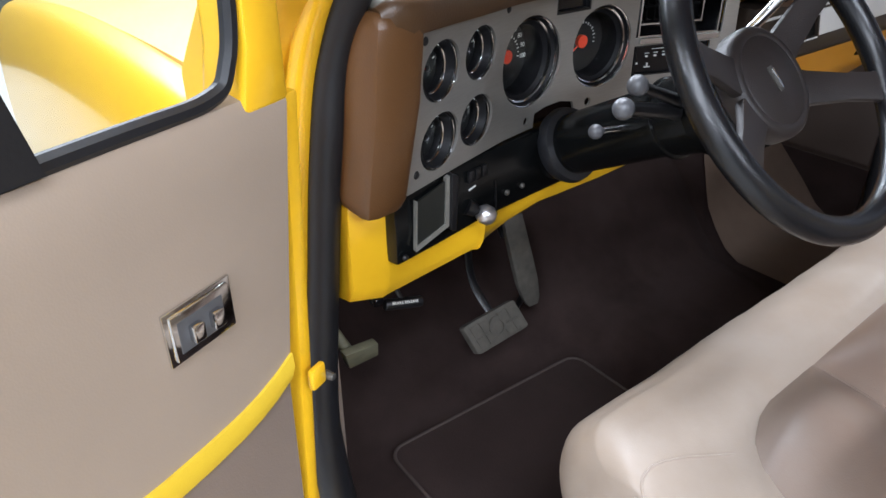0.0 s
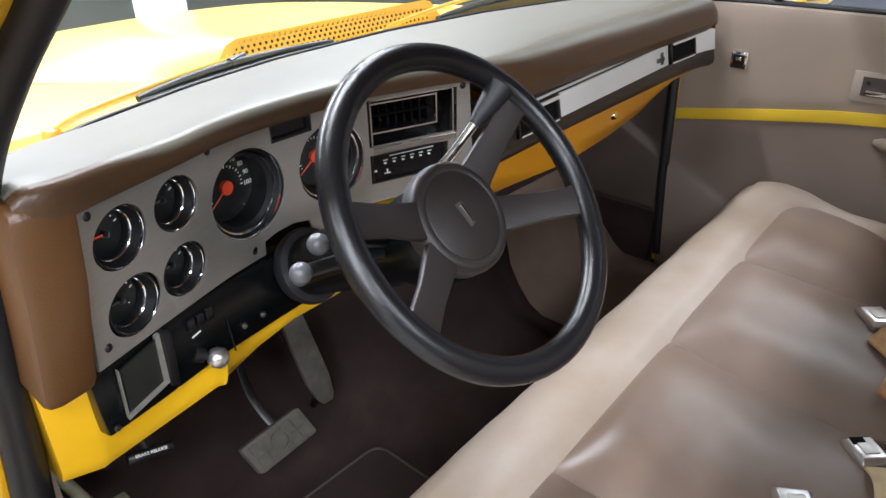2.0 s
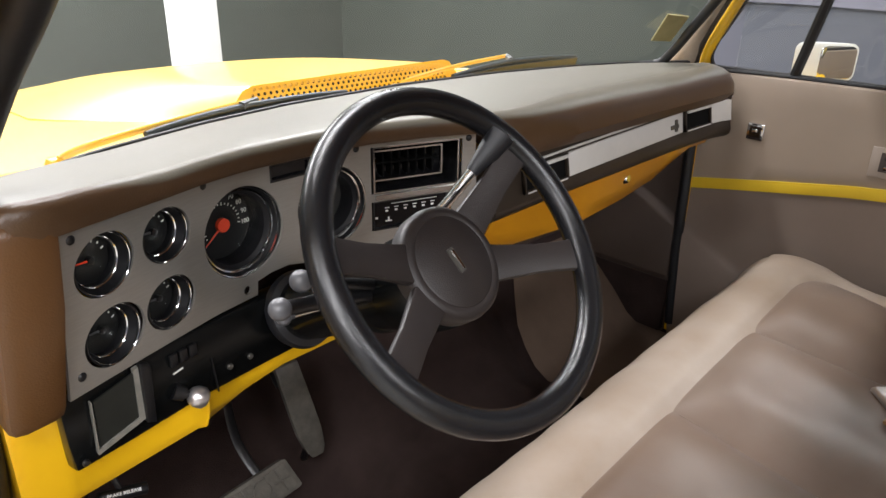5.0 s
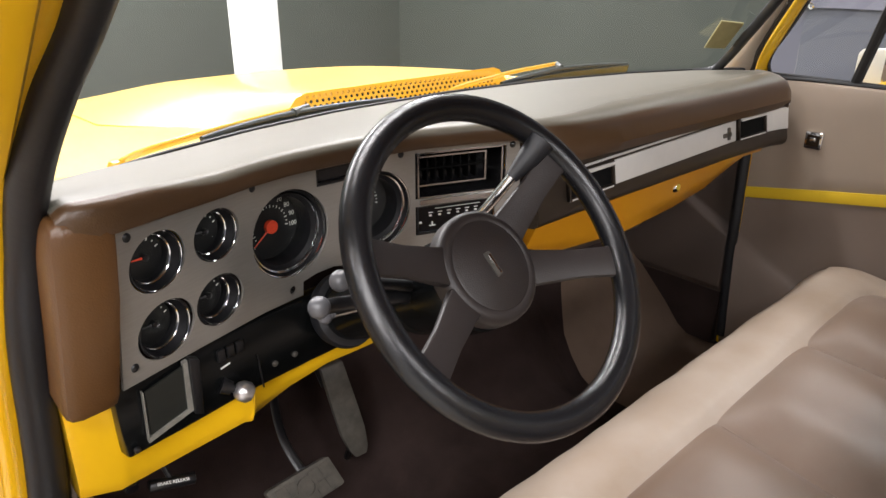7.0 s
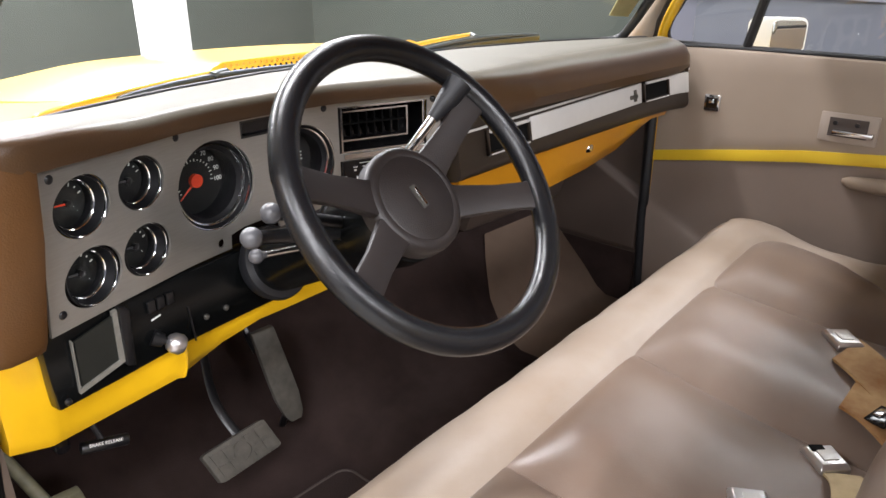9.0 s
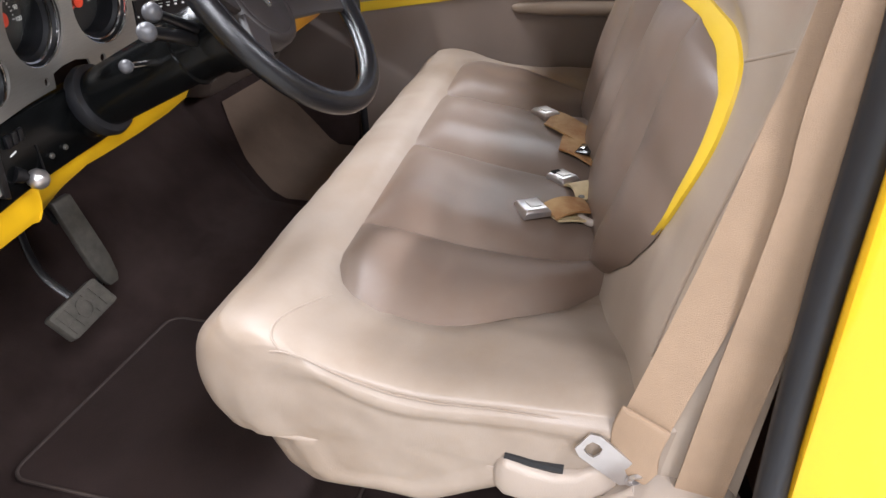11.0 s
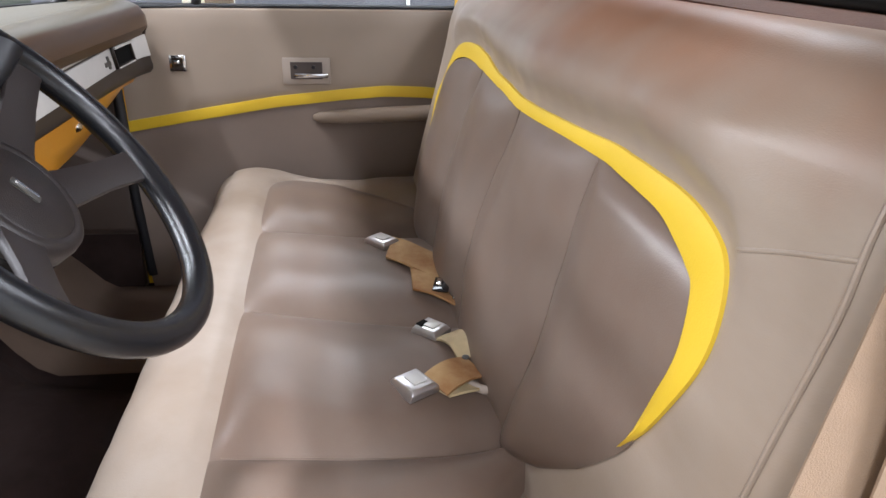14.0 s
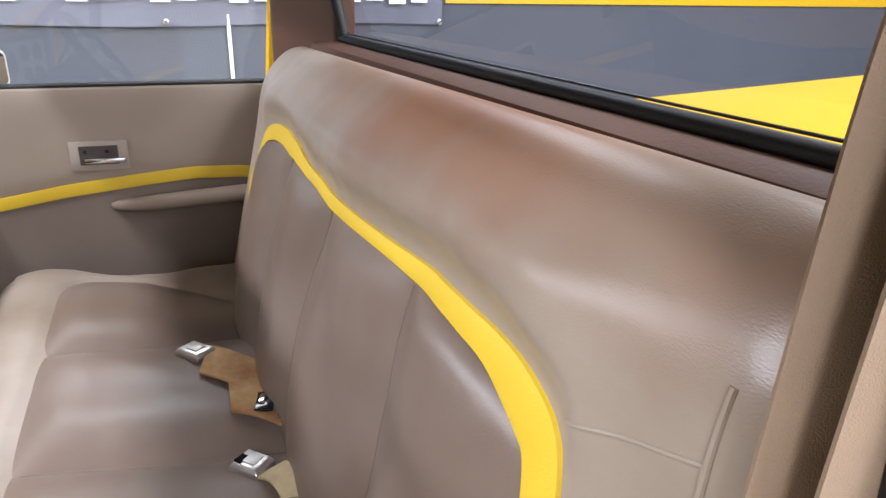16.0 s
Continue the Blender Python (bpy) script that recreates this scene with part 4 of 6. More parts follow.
part("piping", Shape().tube(seam, 0.0014, 8), VINYL, seat, "stitched side seam")
cushion_field = BVHTree.FromPolygons([Vector(p) for p in cushion_shape.v], cushion_shape.f)
corner = [cushion_field.ray_cast(p, Vector((0, 0, -1)))[0] or p for p in smooth_line([(-0.7225, 0.116, 1.2), (-0.712, 0.128, 1.2), (-0.69, 0.132, 1.2), (-0.655, 0.122, 1.2), (-0.60, 0.098, 1.2)], 6)]
part("piping", Shape().tube(corner, 0.0016, 8), VINYL, seat, "stitched corner seam")
PLEATS = []
for n_, (lo, hi) in enumerate(zip(VALLEYS, VALLEYS[1:])):
    def pleat(u, v, lo=lo, hi=hi, n_=n_):
        y = -0.29 + 0.443 * v
        x0, x1 = lerp_table(y, lo), lerp_table(y, hi)
        x = x0 + (x1 - x0) * u
        outer = (n_ == 0 and u < 0.5) or (n_ == 3 and u > 0.5)
        edge = 1 - abs(2 * u - 1) ** (2.8 if outer else 3.0)
        puff = edge * (1 - v ** 14)
        wave = soft_noise(x, y * 0.7, 0, 0.007, 0.0022, 3.1 + n_) - 0.004 * math.exp(-((y - 0.02 * n_) / 0.03) ** 2)
        return Vector((x, y + 0.06 * x * v, seat_top(x, y) - 0.0075 + 0.0325 * puff + wave * puff))
    PLEATS.append(Shape().grid(pleat, [i / 30 for i in range(31)], [j / 34 for j in range(35)]))
    if n_ < 3:
        part("seam", Shape().tube([pleat(1, j / 30) for j in range(1, 30)], 0.0018, 8), VINYL_DARK, seat, "stitched valley seam")
    part("pleat", Shape().grid(pleat, [0.5 - 0.5 * math.cos(math.pi * i / 30) for i in range(31)], [1 - (1 - j / 34) ** 1.5 for j in range(35)]), VINYL_DARK, seat, "taupe vinyl pleat")

# backrest
outer = smooth_line([(-0.522, 0.982, 0), (-0.545, 1.018, 0), (-0.562, 1.058, 0), (-0.575, 1.105, 0), (-0.571, 1.152, 0), (-0.549, 1.194, 0), (-0.506, 1.214, 0), (-0.435, 1.223, 0), (-0.324, 1.223, 0), (-0.18, 1.214, 0), (0.035, 1.206, 0), (0.18, 1.218, 0), (0.295, 1.236, 0), (0.40, 1.238, 0), (0.48, 1.228, 0), (0.562, 1.186, 0), (0.60, 1.12, 0), (0.605, 1.05, 0), (0.57, 0.98, 0)], 6)
inner = smooth_line([(-0.522, 0.982, 0), (-0.534, 1.014, 0), (-0.542, 1.06, 0), (-0.545, 1.10, 0), (-0.530, 1.150, 0), (-0.512, 1.168, 0), (-0.480, 1.183, 0), (-0.425, 1.197, 0), (-0.324, 1.201, 0), (-0.18, 1.197, 0), (0.035, 1.189, 0), (0.18, 1.201, 0), (0.285, 1.208, 0), (0.39, 1.210, 0), (0.46, 1.202, 0), (0.535, 1.172, 0), (0.575, 1.115, 0), (0.584, 1.05, 0), (0.57, 0.98, 0)], 6)


def stripe_top(x):
    return lerp_table(x, sorted((p.x, p.y) for p in outer[24:-18]))


BACK = smooth_line([(0.74, 0.0, 0), (0.80, 0.0, 0), (0.90, 0.003, 0), (1.0, 0.005, 0), (1.1, 0.006, 0), (1.2, 0.008, 0), (1.26, 0.012, 0), (1.30, 0.010, 0), (1.33, 0.001, 0), (1.355, -0.016, 0), (1.368, -0.037, 0), (1.37, -0.06, 0), (1.36, -0.09, 0)], 5)


def back_bend(x, z):
    """Soft bulges of the backrest: a roll over the stripe and creases."""
    roll = 0.024 * ease((z - stripe_top(x) - 0.004) / 0.055) * ease((1.35 - z) / 0.06) * ease((0.63 - abs(x)) / 0.16)
    bend = soft_noise(x, 0, z, 0.007, 0.002, 6.6) * ease((z - 0.82) / 0.1)
    return (roll + bend) * ease((0.66 - abs(x)) / 0.06 + 0.3)


rings = []
for i in range(121):
    u = -1 + 2 * i / 120
    x = 0.01 + 0.71 * u - 0.026 * max(0.0, (-u - 0.86) / 0.14)
    e = max(0.0, (abs(u) - 0.93) / 0.07)
    pull = 0.05 * (1 - math.sqrt(max(0, 1 - e * e)))
    ring = []
    for k, p in enumerate(BACK):
        z, o = p.x, p.y
        ring.append(Vector((x, back_y(x, z) + o - pull + back_bend(x, z) * (k < 52), z - pull * 0.5 * (z > 1.3) - (0.006 + 0.009 * x) * ease((z - 1.22) / 0.14))))
    rings.append(ring + [Vector((x, back_y(x, 0.8) - 0.15, 1.2)), Vector((x, back_y(x, 0.8) - 0.13, 0.74))])
part("backrest", Shape().loft(rings), VINYL_BROWN_TOP, seat, "beige vinyl backrest with brownish top")


def back_point(x, z, out):
    return Vector((x, back_y(x, z) + out, z))


def back_out(x, z):
    return lerp_table(z, [(p.x, p.y) for p in BACK[:36]])


s = Shape().loft([[back_point(a.x, a.y, 0.002), back_point(a.x, a.y, back_out(a.x, a.y) + back_bend(a.x, a.y) + 0.0045), back_point((a.x + b.x) / 2, (a.y + b.y) / 2, back_out(a.x, a.y) + back_bend(a.x, a.y) + 0.0085), back_point(b.x, b.y, back_out(a.x, a.y) + back_bend(a.x, a.y) + 0.0065), back_point(b.x, b.y, 0.002)] for a, b in zip(outer, inner)])
part("stripe", s, YELLOW_VINYL, seat, "bright yellow vinyl stripe")
def back_seam(pts, r, label):
    """A stitched seam along the face of the backrest."""
    line = smooth_line([(x, z, 0) for x, z in pts], 6)
    part("piping", Shape().tube([back_point(p.x, p.y, back_out(p.x, p.y) + back_bend(p.x, p.y) - 0.0006) for p in line], r, 8), VINYL_BROWN_TOP, seat, label)


back_seam([(-0.562, 1.206), (-0.61, 1.224), (-0.670, 1.244)], 0.0022, "backrest cross seam")
back_seam([(-0.669, 1.290), (-0.671, 1.25), (-0.673, 1.20), (-0.671, 1.10), (-0.674, 1.0), (-0.682, 0.92)], 0.0028, "backrest side seam")


def inset_top(x):
    return lerp_table(x, sorted((p.x, p.y) for p in inner[20:-14]))


NEAR_EDGE = [(0.80, -0.32), (0.815, -0.34), (0.847, -0.393), (0.91, -0.469), (0.953, -0.505), (0.985, -0.529), (1.012, -0.538), (1.06, -0.548), (1.10, -0.551), (1.15, -0.537), (1.168, -0.519), (1.183, -0.487), (1.194, -0.435), (1.202, -0.33)]
bedges = [-0.556, -0.28, 0.03, 0.29, 0.584]
for n_, (x0, x1) in enumerate(zip(bedges, bedges[1:])):
    def bpleat(u, v, x0=x0, x1=x1, n_=n_):
        bow = 0.05 * math.sin(math.pi * v)
        xa, xb = x0 + bow * (n_ in (2, 3)), x1 + bow * (n_ in (1, 2))
        x = xa + (xb - xa) * u
        lo = 0.80
        if x < -0.34:
            lo = 0.815 + 0.158 * ((-0.34 - x) / 0.175) ** 1.4
        if x > 0.45:
            lo = 0.80 + 0.15 * ((x - 0.45) / 0.13) ** 1.3
        hi = inset_top(x) + 0.004
        z = lo + (hi - lo) * v
        if n_ == 0:
            z = 0.80 + 0.402 * v
            xa = lerp_table(z, NEAR_EDGE)
            x = xa + (x1 - xa) * u
        puff = (1 - abs(2 * u - 1) ** 2.2) * (1 - (2 * v - 1) ** 12)
        wave = soft_noise(x, 0, z * 0.6, 0.006, 0.002, 1.3 + n_)
        return back_point(x, z, back_out(x, z) + back_bend(x, z) + 0.0022 + (0.025 + wave) * puff)
    if n_ < 3:
        part("seam", Shape().tube([bpleat(1, 0.08 + 0.90 * j / 26) for j in range(27)], 0.0018, 8), VINYL_DARK, seat, "stitched valley seam")
    part("pleat", Shape().grid(bpleat, [0.5 - 0.5 * math.cos(math.pi * i / 26) for i in range(27)], [j / 26 for j in range(27)]), VINYL_DARK, seat, "taupe vinyl pleat")

# ---- right door ----
rdoor = thing("right_door", (0.82, 0.1, 0.55), "closed truck door with beige vinyl panel and yellow stripe", "door")
STRIPE = [(0.56, 0.974), (0.40, 1.002), (0.181, 1.038), (0.0, 1.057), (-0.099, 1.065), (-0.20, 1.062), (-0.36, 1.045)]
ys = [0.556 - 0.92 * j / 40 for j in range(41)]


def stripe_z(y):
    return lerp_table(-y, [(-a, b) for a, b in STRIPE])


s = Shape().loft([[Vector((0.806, y, stripe_z(y) + 0.012 + (1.25 - stripe_z(y) - 0.012) * k / 6)) for k in range(7)] + [Vector((0.81, y, 1.262)), Vector((0.82, y, 1.268)), Vector((0.85, y, 1.268)), Vector((0.86, y, 0.95))] for y in ys])
part("upper_panel", s, DOOR_VINYL, rdoor, "beige vinyl upper door panel")
s = Shape().loft([[Vector((0.803, y, stripe_z(y) - 0.014)), Vector((0.801, y, stripe_z(y))), Vector((0.803, y, stripe_z(y) + 0.014)), Vector((0.83, y, stripe_z(y) + 0.014)), Vector((0.83, y, stripe_z(y) - 0.014))] for y in ys])
part("stripe", s, YELLOW_VINYL, rdoor, "yellow door stripe")
def pocket_z(y):
    return max(0.62, 0.84 - (0.55 - y) * 0.5)


s = Shape().loft([[Vector((0.808, y, stripe_z(y) - 0.012)), Vector((0.808, y, pocket_z(y) + 0.02)), Vector((0.800, y, pocket_z(y))), Vector((0.792, y, pocket_z(y) - 0.012)), Vector((0.790, y, 0.56)), Vector((0.80, y, 0.52)), Vector((0.86, y, 0.52)), Vector((0.86, y, stripe_z(y) - 0.012))] for y in ys])
part("lower_panel", s, DOOR_LOWER, rdoor, "taupe vinyl lower door panel")
part("skin", Shape().box((0.90, 0.1, 0.885), (0.03, 0.95, 0.62)), YELLOW, rdoor, "yellow painted outer skin", bevel=0.01)
rings = []
for y, w, h in ((0.088, 0.006, 0.006), (0.07, 0.022, 0.014), (0.0, 0.036, 0.018), (-0.1, 0.042, 0.02), (-0.22, 0.045, 0.02), (-0.3, 0.045, 0.02)):
    z = 0.998 + (0.088 - y) * 0.05
    rings.append([Vector((0.806 - w * (0.5 + 0.5 * math.cos(a)), y, z + h * math.sin(a))) for a in [2 * math.pi * k / 14 for k in range(14)]])
part("armrest", Shape().loft(rings), DOOR_VINYL, rdoor, "padded beige armrest")
part("switch_plate", Shape().box((0.803, 0.414, 1.135), (0.008, 0.04, 0.04)), CHROME, rdoor, "chrome switch plate", bevel=0.002)
part("handle_plate", Shape().box((0.804, 0.098, 1.116), (0.008, 0.12, 0.066)), PLASTIC_BEIGE, rdoor, "beige handle bezel", bevel=0.002)
part("door_handle", Shape().box((0.794, 0.085, 1.107), (0.012, 0.085, 0.012)), CHROME, rdoor, "chrome pull handle", bevel=0.003)
# window frame
s = Shape()
s.tube(smooth_line([(0.812, 0.572, 1.25), (0.812, 0.571, 1.29), (0.811, 0.562, 1.325), (0.808, 0.541, 1.37), (0.802, 0.497, 1.46), (0.775, 0.36, 1.72)], 4), 0.0145, 10)
s.tube([(0.83, -0.30, 1.27), (0.825, -0.315, 1.45), (0.79, -0.33, 1.72)], 0.02, 8)
s.tube([(0.79, 0.34, 1.72), (0.79, -0.33, 1.72)], 0.02, 8)
part("window_frame", s, YELLOW, rdoor, "yellow painted window frame")
s = Shape().tube(smooth_line([(0.790, 0.40, 1.68), (0.808, 0.482, 1.46), (0.811, 0.527, 1.368), (0.811, 0.546, 1.335), (0.811, 0.556, 1.305), (0.811, 0.554, 1.287), (0.811, 0.543, 1.272), (0.812, 0.520, 1.2665), (0.816, 0.46, 1.268), (0.820, 0.30, 1.269), (0.820, -0.30, 1.269)], 5), 0.0045, 8)
part("window_seal", s, RUBBER, rdoor, "black rubber window seal")
part("window_divider", Shape().tube([(0.83, 0.362, 1.265), (0.80, 0.25, 1.72)], 0.012, 8), BLACK, rdoor, "black window divider")
pane = part("pane", Shape().box((0.83, 0.1, 1.49), (0.004, 0.8, 0.46)), GLASS, rdoor, "clear side glass")
pane.visible_shadow = False

# ---- left door, open ----
ldoor = thing("left_door", (-0.93, 0.4, 0.55), "open truck door with beige vinyl panel and yellow stripe", "door")
DU = Vector((-0.905, -0.425, 0)).normalized()
DN = Vector((0.425, -0.905, 0)).normalized()
DO = Vector((-0.945, 0.392, 0))


def door_place(d, z, out=0.0):
    return DO + DU * d + DN * out + Vector((0, 0, z))


ds = [0.0 + 1.0 * j / 40 for j in range(41)]


def panel_place(d, z, out=0.0):
    """As door_place, with the hinge edge leaning as the pillar does."""
    lean = -0.026 + 0.15 * (1.25 - max(0.93, min(1.27, z)))
    return door_place(d + lean * max(0.0, 1 - d / 0.4) ** 2, z, out)


def lstripe(d):
    return lerp_table(d, [(0.0, 0.985), (0.03, 0.973), (0.065, 0.966), (0.12, 0.964), (0.18, 0.965), (0.4, 0.985), (0.7, 1.02), (1.0, 1.03)])


s = Shape().loft([[panel_place(d, lstripe(d) + 0.012 + (1.245 - lstripe(d) - 0.012) * k / 6) for k in range(7)] + [panel_place(d, 1.258, -0.006), panel_place(d, 1.262, -0.02), panel_place(d, 1.240, -0.03), panel_place(d, 0.95, -0.06)] for d in ds])
part("upper_panel", s, DOOR_VINYL, ldoor, "beige vinyl upper door panel")
s = Shape().loft([[panel_place(d, lstripe(d) - 0.014, 0.003), panel_place(d, lstripe(d), 0.006), panel_place(d, lstripe(d) + 0.014, 0.003), panel_place(d, lstripe(d) + 0.014, -0.02), panel_place(d, lstripe(d) - 0.014, -0.02)] for d in ds])
part("stripe", s, YELLOW_VINYL, ldoor, "yellow door stripe")
s = Shape().loft([[panel_place(d, lstripe(d) - 0.012, -0.002), panel_place(d, 0.6, -0.002), panel_place(d, 0.6, -0.06), panel_place(d, lstripe(d) - 0.012, -0.06)] for d in ds])
part("lower_panel", s, DOOR_LOWER, ldoor, "taupe vinyl lower door panel")
s = Shape().prism([(0.03, 0.58), (1.02, 0.58), (1.02, 1.235), (0.03, 1.235)], lambda u, v, w: panel_place(u, v, -0.062 - w), 0.05)
part("skin", s, YELLOW, ldoor, "yellow painted outer skin", bevel=0.008)
s = Shape().prism([(-0.020, 0.58), (-0.002, 0.58), (-0.002, 1.25), (-0.020, 1.25)], lambda u, v, w: panel_place(u, v, -0.006 - w), 0.055)
part("edge", s, YELLOW, ldoor, "yellow door edge", bevel=0.004)

# ---- door opening, pillars ----
s = Shape().loft([[Vector((x + dx, y + dy, z)) for dx, dy in ((0, 0), (-0.05, 0.02), (-0.10, 0.10), (0.015, 0.10))] for x, y, z in ((-0.838, 0.56, 0.45), (-0.838, 0.56, 0.9), (-0.838, 0.555, 1.22), (-0.828, 0.46, 1.33), (-0.822, 0.22, 1.49), (-0.81, -0.05, 1.68))])
setting("front_pillar_left", s, YELLOW, "yellow painted windscreen pillar", "pillar", bevel=0.008)
seal = smooth_line([(-0.843, 0.546, 0.48), (-0.865, 0.530, 0.75), (-0.843, 0.529, 1.0), (-0.833, 0.514, 1.15), (-0.818, 0.506, 1.25), (-0.808, 0.454, 1.34), (-0.794, 0.359, 1.43), (-0.781, 0.266, 1.50), (-0.781, 0.106, 1.60)], 6)
seal_r = [lerp_table(p.z, [(0.48, 0.030), (0.75, 0.0224), (1.0, 0.0207), (1.15, 0.020), (1.25, 0.0185), (1.34, 0.0205), (1.43, 0.0196), (1.50, 0.0178), (1.60, 0.020)]) for p in seal]
setting("door_seal_left", Shape().tube(seal, seal_r, 14), RUBBER, "black rubber door seal", "door seal")
setting("door_flange_left", Shape().tube([p + Vector((-0.026, 0.016, 0.0)) for p in seal], 0.016, 10), YELLOW, "yellow painted door opening flange", "flange")
inner_seal = [p + Vector((0.018, 0.012, 0.004)) * (r / 0.021) for p, r in zip(seal, seal_r)]
setting("door_seal_lip_left", Shape().tube(inner_seal, [r * 0.42 for r in seal_r], 10), BLACK, "black rubber seal lip", "door seal")
s = Shape().loft([[Vector((x + dx, y, z)) for x, y in ((-0.815, -0.426), (-0.78, -0.432), (-0.77, -0.66), (-0.845, -0.66))] for z, dx in ((0.45, 0.0), (0.80, 0.0), (1.08, 0.020), (1.30, 0.030), (1.72, 0.030))])
setting("rear_pillar_left", s, YELLOW, "yellow painted rear door pillar", "pillar", bevel=0.01)
rear_seal = smooth_line([(-0.815, -0.425, 0.5), (-0.805, -0.416, 0.80), (-0.782, -0.416, 0.94), (-0.762, -0.419, 1.08), (-0.750, -0.424, 1.25), (-0.742, -0.424, 1.35), (-0.742, -0.42, 1.7)], 5)
setting("rear_seal_left", Shape().tube(rear_seal, [lerp_table(p.z, [(0.5, 0.014), (0.94, 0.0145), (1.08, 0.016), (1.25, 0.019), (1.7, 0.022)]) for p in rear_seal], 12), RUBBER, "black rubber rear door seal", "door seal")
setting("kick_seal_right", Shape().tube([(0.796, 0.551, 0.56), (0.796, 0.565, 0.8), (0.796, 0.570, 1.10)], 0.014, 10), RUBBER, "black rubber door seal", "door seal")
def kick_edge(y):
    return 0.849 + (y - 0.563) * 0.5


s = Shape().loft([[Vector((0.812, y, 1.10)), Vector((0.808, y, kick_edge(y) + 0.012)), Vector((0.786, y, kick_edge(y) - 0.006)), Vector((0.783, y, 0.70)), Vector((0.80, y, 0.685)), Vector((0.804, y, 0.50)), Vector((0.83, y, 0.50)), Vector((0.83, y, 1.10))] for y in (0.575, 0.64, 0.72, 0.80, 0.90, 0.99)])
setting("kick_panel_right", s, KICK_SHADED, "brown moulded kick panel", "panel", bevel=0.006)
setting("kick_carpet_right", Shape().loft([[Vector((0.797, y, 0.68)), Vector((0.79, y, 0.60)), Vector((0.78, y, 0.53)), Vector((0.805, y, 0.53)), Vector((0.805, y, 0.68))] for y in (0.575, 0.7, 0.99)]), CARPET, "dark carpet along the kick panel", "carpet")
setting("kick_panel_left", Shape().box((-0.83, 0.78, 0.80), (0.03, 0.42, 0.60)), DOOR_LOWER, "brown kick panel", "panel")
s = Shape().loft([[Vector((x, yf, z)), Vector((x + 0.002, (yf + yb) / 2, z)), Vector((x + 0.012, yb, z)), Vector((x + 0.03, yb + 0.02, z)), Vector((x + 0.02, yf + 0.03, z))] for x, yf, yb, z in ((0.765, 0.648, 0.581, 1.262), (0.765, 0.641, 0.580, 1.277), (0.765, 0.607, 0.572, 1.326), (0.762, 0.580, 0.553, 1.367), (0.748, 0.528, 0.508, 1.45), (0.70, 0.385, 0.37, 1.69))])
setting("front_pillar_right", s, VINYL, "beige trimmed windscreen pillar", "pillar", bevel=0.008)
s = Shape().tube(smooth_line([(0.786, 0.588, 1.25), (0.786, 0.587, 1.285), (0.786, 0.579, 1.322), (0.782, 0.558, 1.37), (0.770, 0.513, 1.45), (0.73, 0.375, 1.69)], 4), 0.0105, 10)
setting("pillar_edge_right", s, TRIM_DARK, "brown vinyl edging along the windscreen pillar", "trim")
# roof and rear
setting("roof_skin", Shape().loft([[Vector((x, y, 1.79 + 0.035 * (1 - (x / 0.8) ** 2) * (1 - ((y + 0.045) / 0.47) ** 4))) for y in [-0.51 + 0.93 * j / 12 for j in range(13)]] for x in [-0.80 + 1.6 * i / 16 for i in range(17)]], ring_closed=False, caps=False), YELLOW, "yellow painted cab roof", "roof", solid=0.01)
setting("roof", Shape().box((0, -0.045, 1.76), (1.60, 0.92, 0.05)), HEADLINER, "brown trimmed cab roof", "roof", bevel=0.01)
# unseen; closes the gap above the screen and bounds light on the door
setting("windscreen_header", Shape().loft([[Vector((x, y, z)) for y, z in ((0.28, 1.735), (0.28, 1.71), (0.36, 1.695), (0.415, 1.705), (0.415, 1.735))] for x in (-0.74, 0.0, 0.74)]), HEADLINER, "brown trimmed windscreen header, added out of view", "trim", bevel=0.006)
# unseen rail, added to keep lamp light off the far door
setting("light_block_rail_left", Shape().loft([[Vector((x, y, z)) for x, z in ((-0.80, 1.735), (-0.80, 1.66), (-0.785, 1.645), (-0.755, 1.655), (-0.75, 1.735))] for y in (-0.45, 0.0, 0.34)]), HEADLINER, "unseen brown rail added to block light over the door opening", "trim", bevel=0.005)
rear = Shape()
rear.loft([[Vector((x, back_y(x, 1.37) - 0.12, z)) for z in (0.5, 1.37)] + [Vector((x, back_y(x, 1.37) - 0.16, z)) for z in (1.37, 0.5)] for x in (-0.80, 0.80)])
setting("wall_rear", rear, HEADLINER, "brown trimmed rear cab wall", "wall", smooth=False)

# ---- outside the windscreen ----
hood = thing("hood", (0, 1.5, 1.1), "yellow truck hood with raised cowl scoop", "hood")


def hood_point(u, v):
    x = -0.868 + 1.736 * u
    y = 0.90 + 1.35 * v - 0.2 * (2 * u - 1) ** 8 * (1 - v)
    return Vector((x, y + 0.05 * (1 - (2 * u - 1) ** 2) * (1 - v), 1.206 - 0.030 * abs(2 * u - 1) ** 3 - 0.11 * v ** 1.8))


part("hood_panel", Shape().grid(hood_point, [i / 28 for i in range(29)], [j / 16 for j in range(17)]), HOOD_GLARE, hood, solid=0.02)


def scoop_ring(v):
    h = 0.285 - 0.06 * v
    y = 1.02 + 1.12 * v
    zt = 1.277 - 0.075 * v - 0.06 * v ** 3
    zb = hood_point(0.5, max(0, (y - 0.95) / 1.35)).z - 0.004
    cx = 0.065
    out = []
    for k in range(25):
        a = -1 + 2 * k / 24
        flare = (0.03 + 0.27 * min(1, v * 3)) if a < 0 else 0.10
        x = cx + a * (h + flare)
        t = max(0.0, min(1.0, (abs(a) * (h + flare) - h + 0.02) / (flare + 0.02)))
        t = t * t * (3 - 2 * t)
        out.append(Vector((x, y, zt - 0.012 * a * a - (zt - zb - 0.012) * t)))
    return out


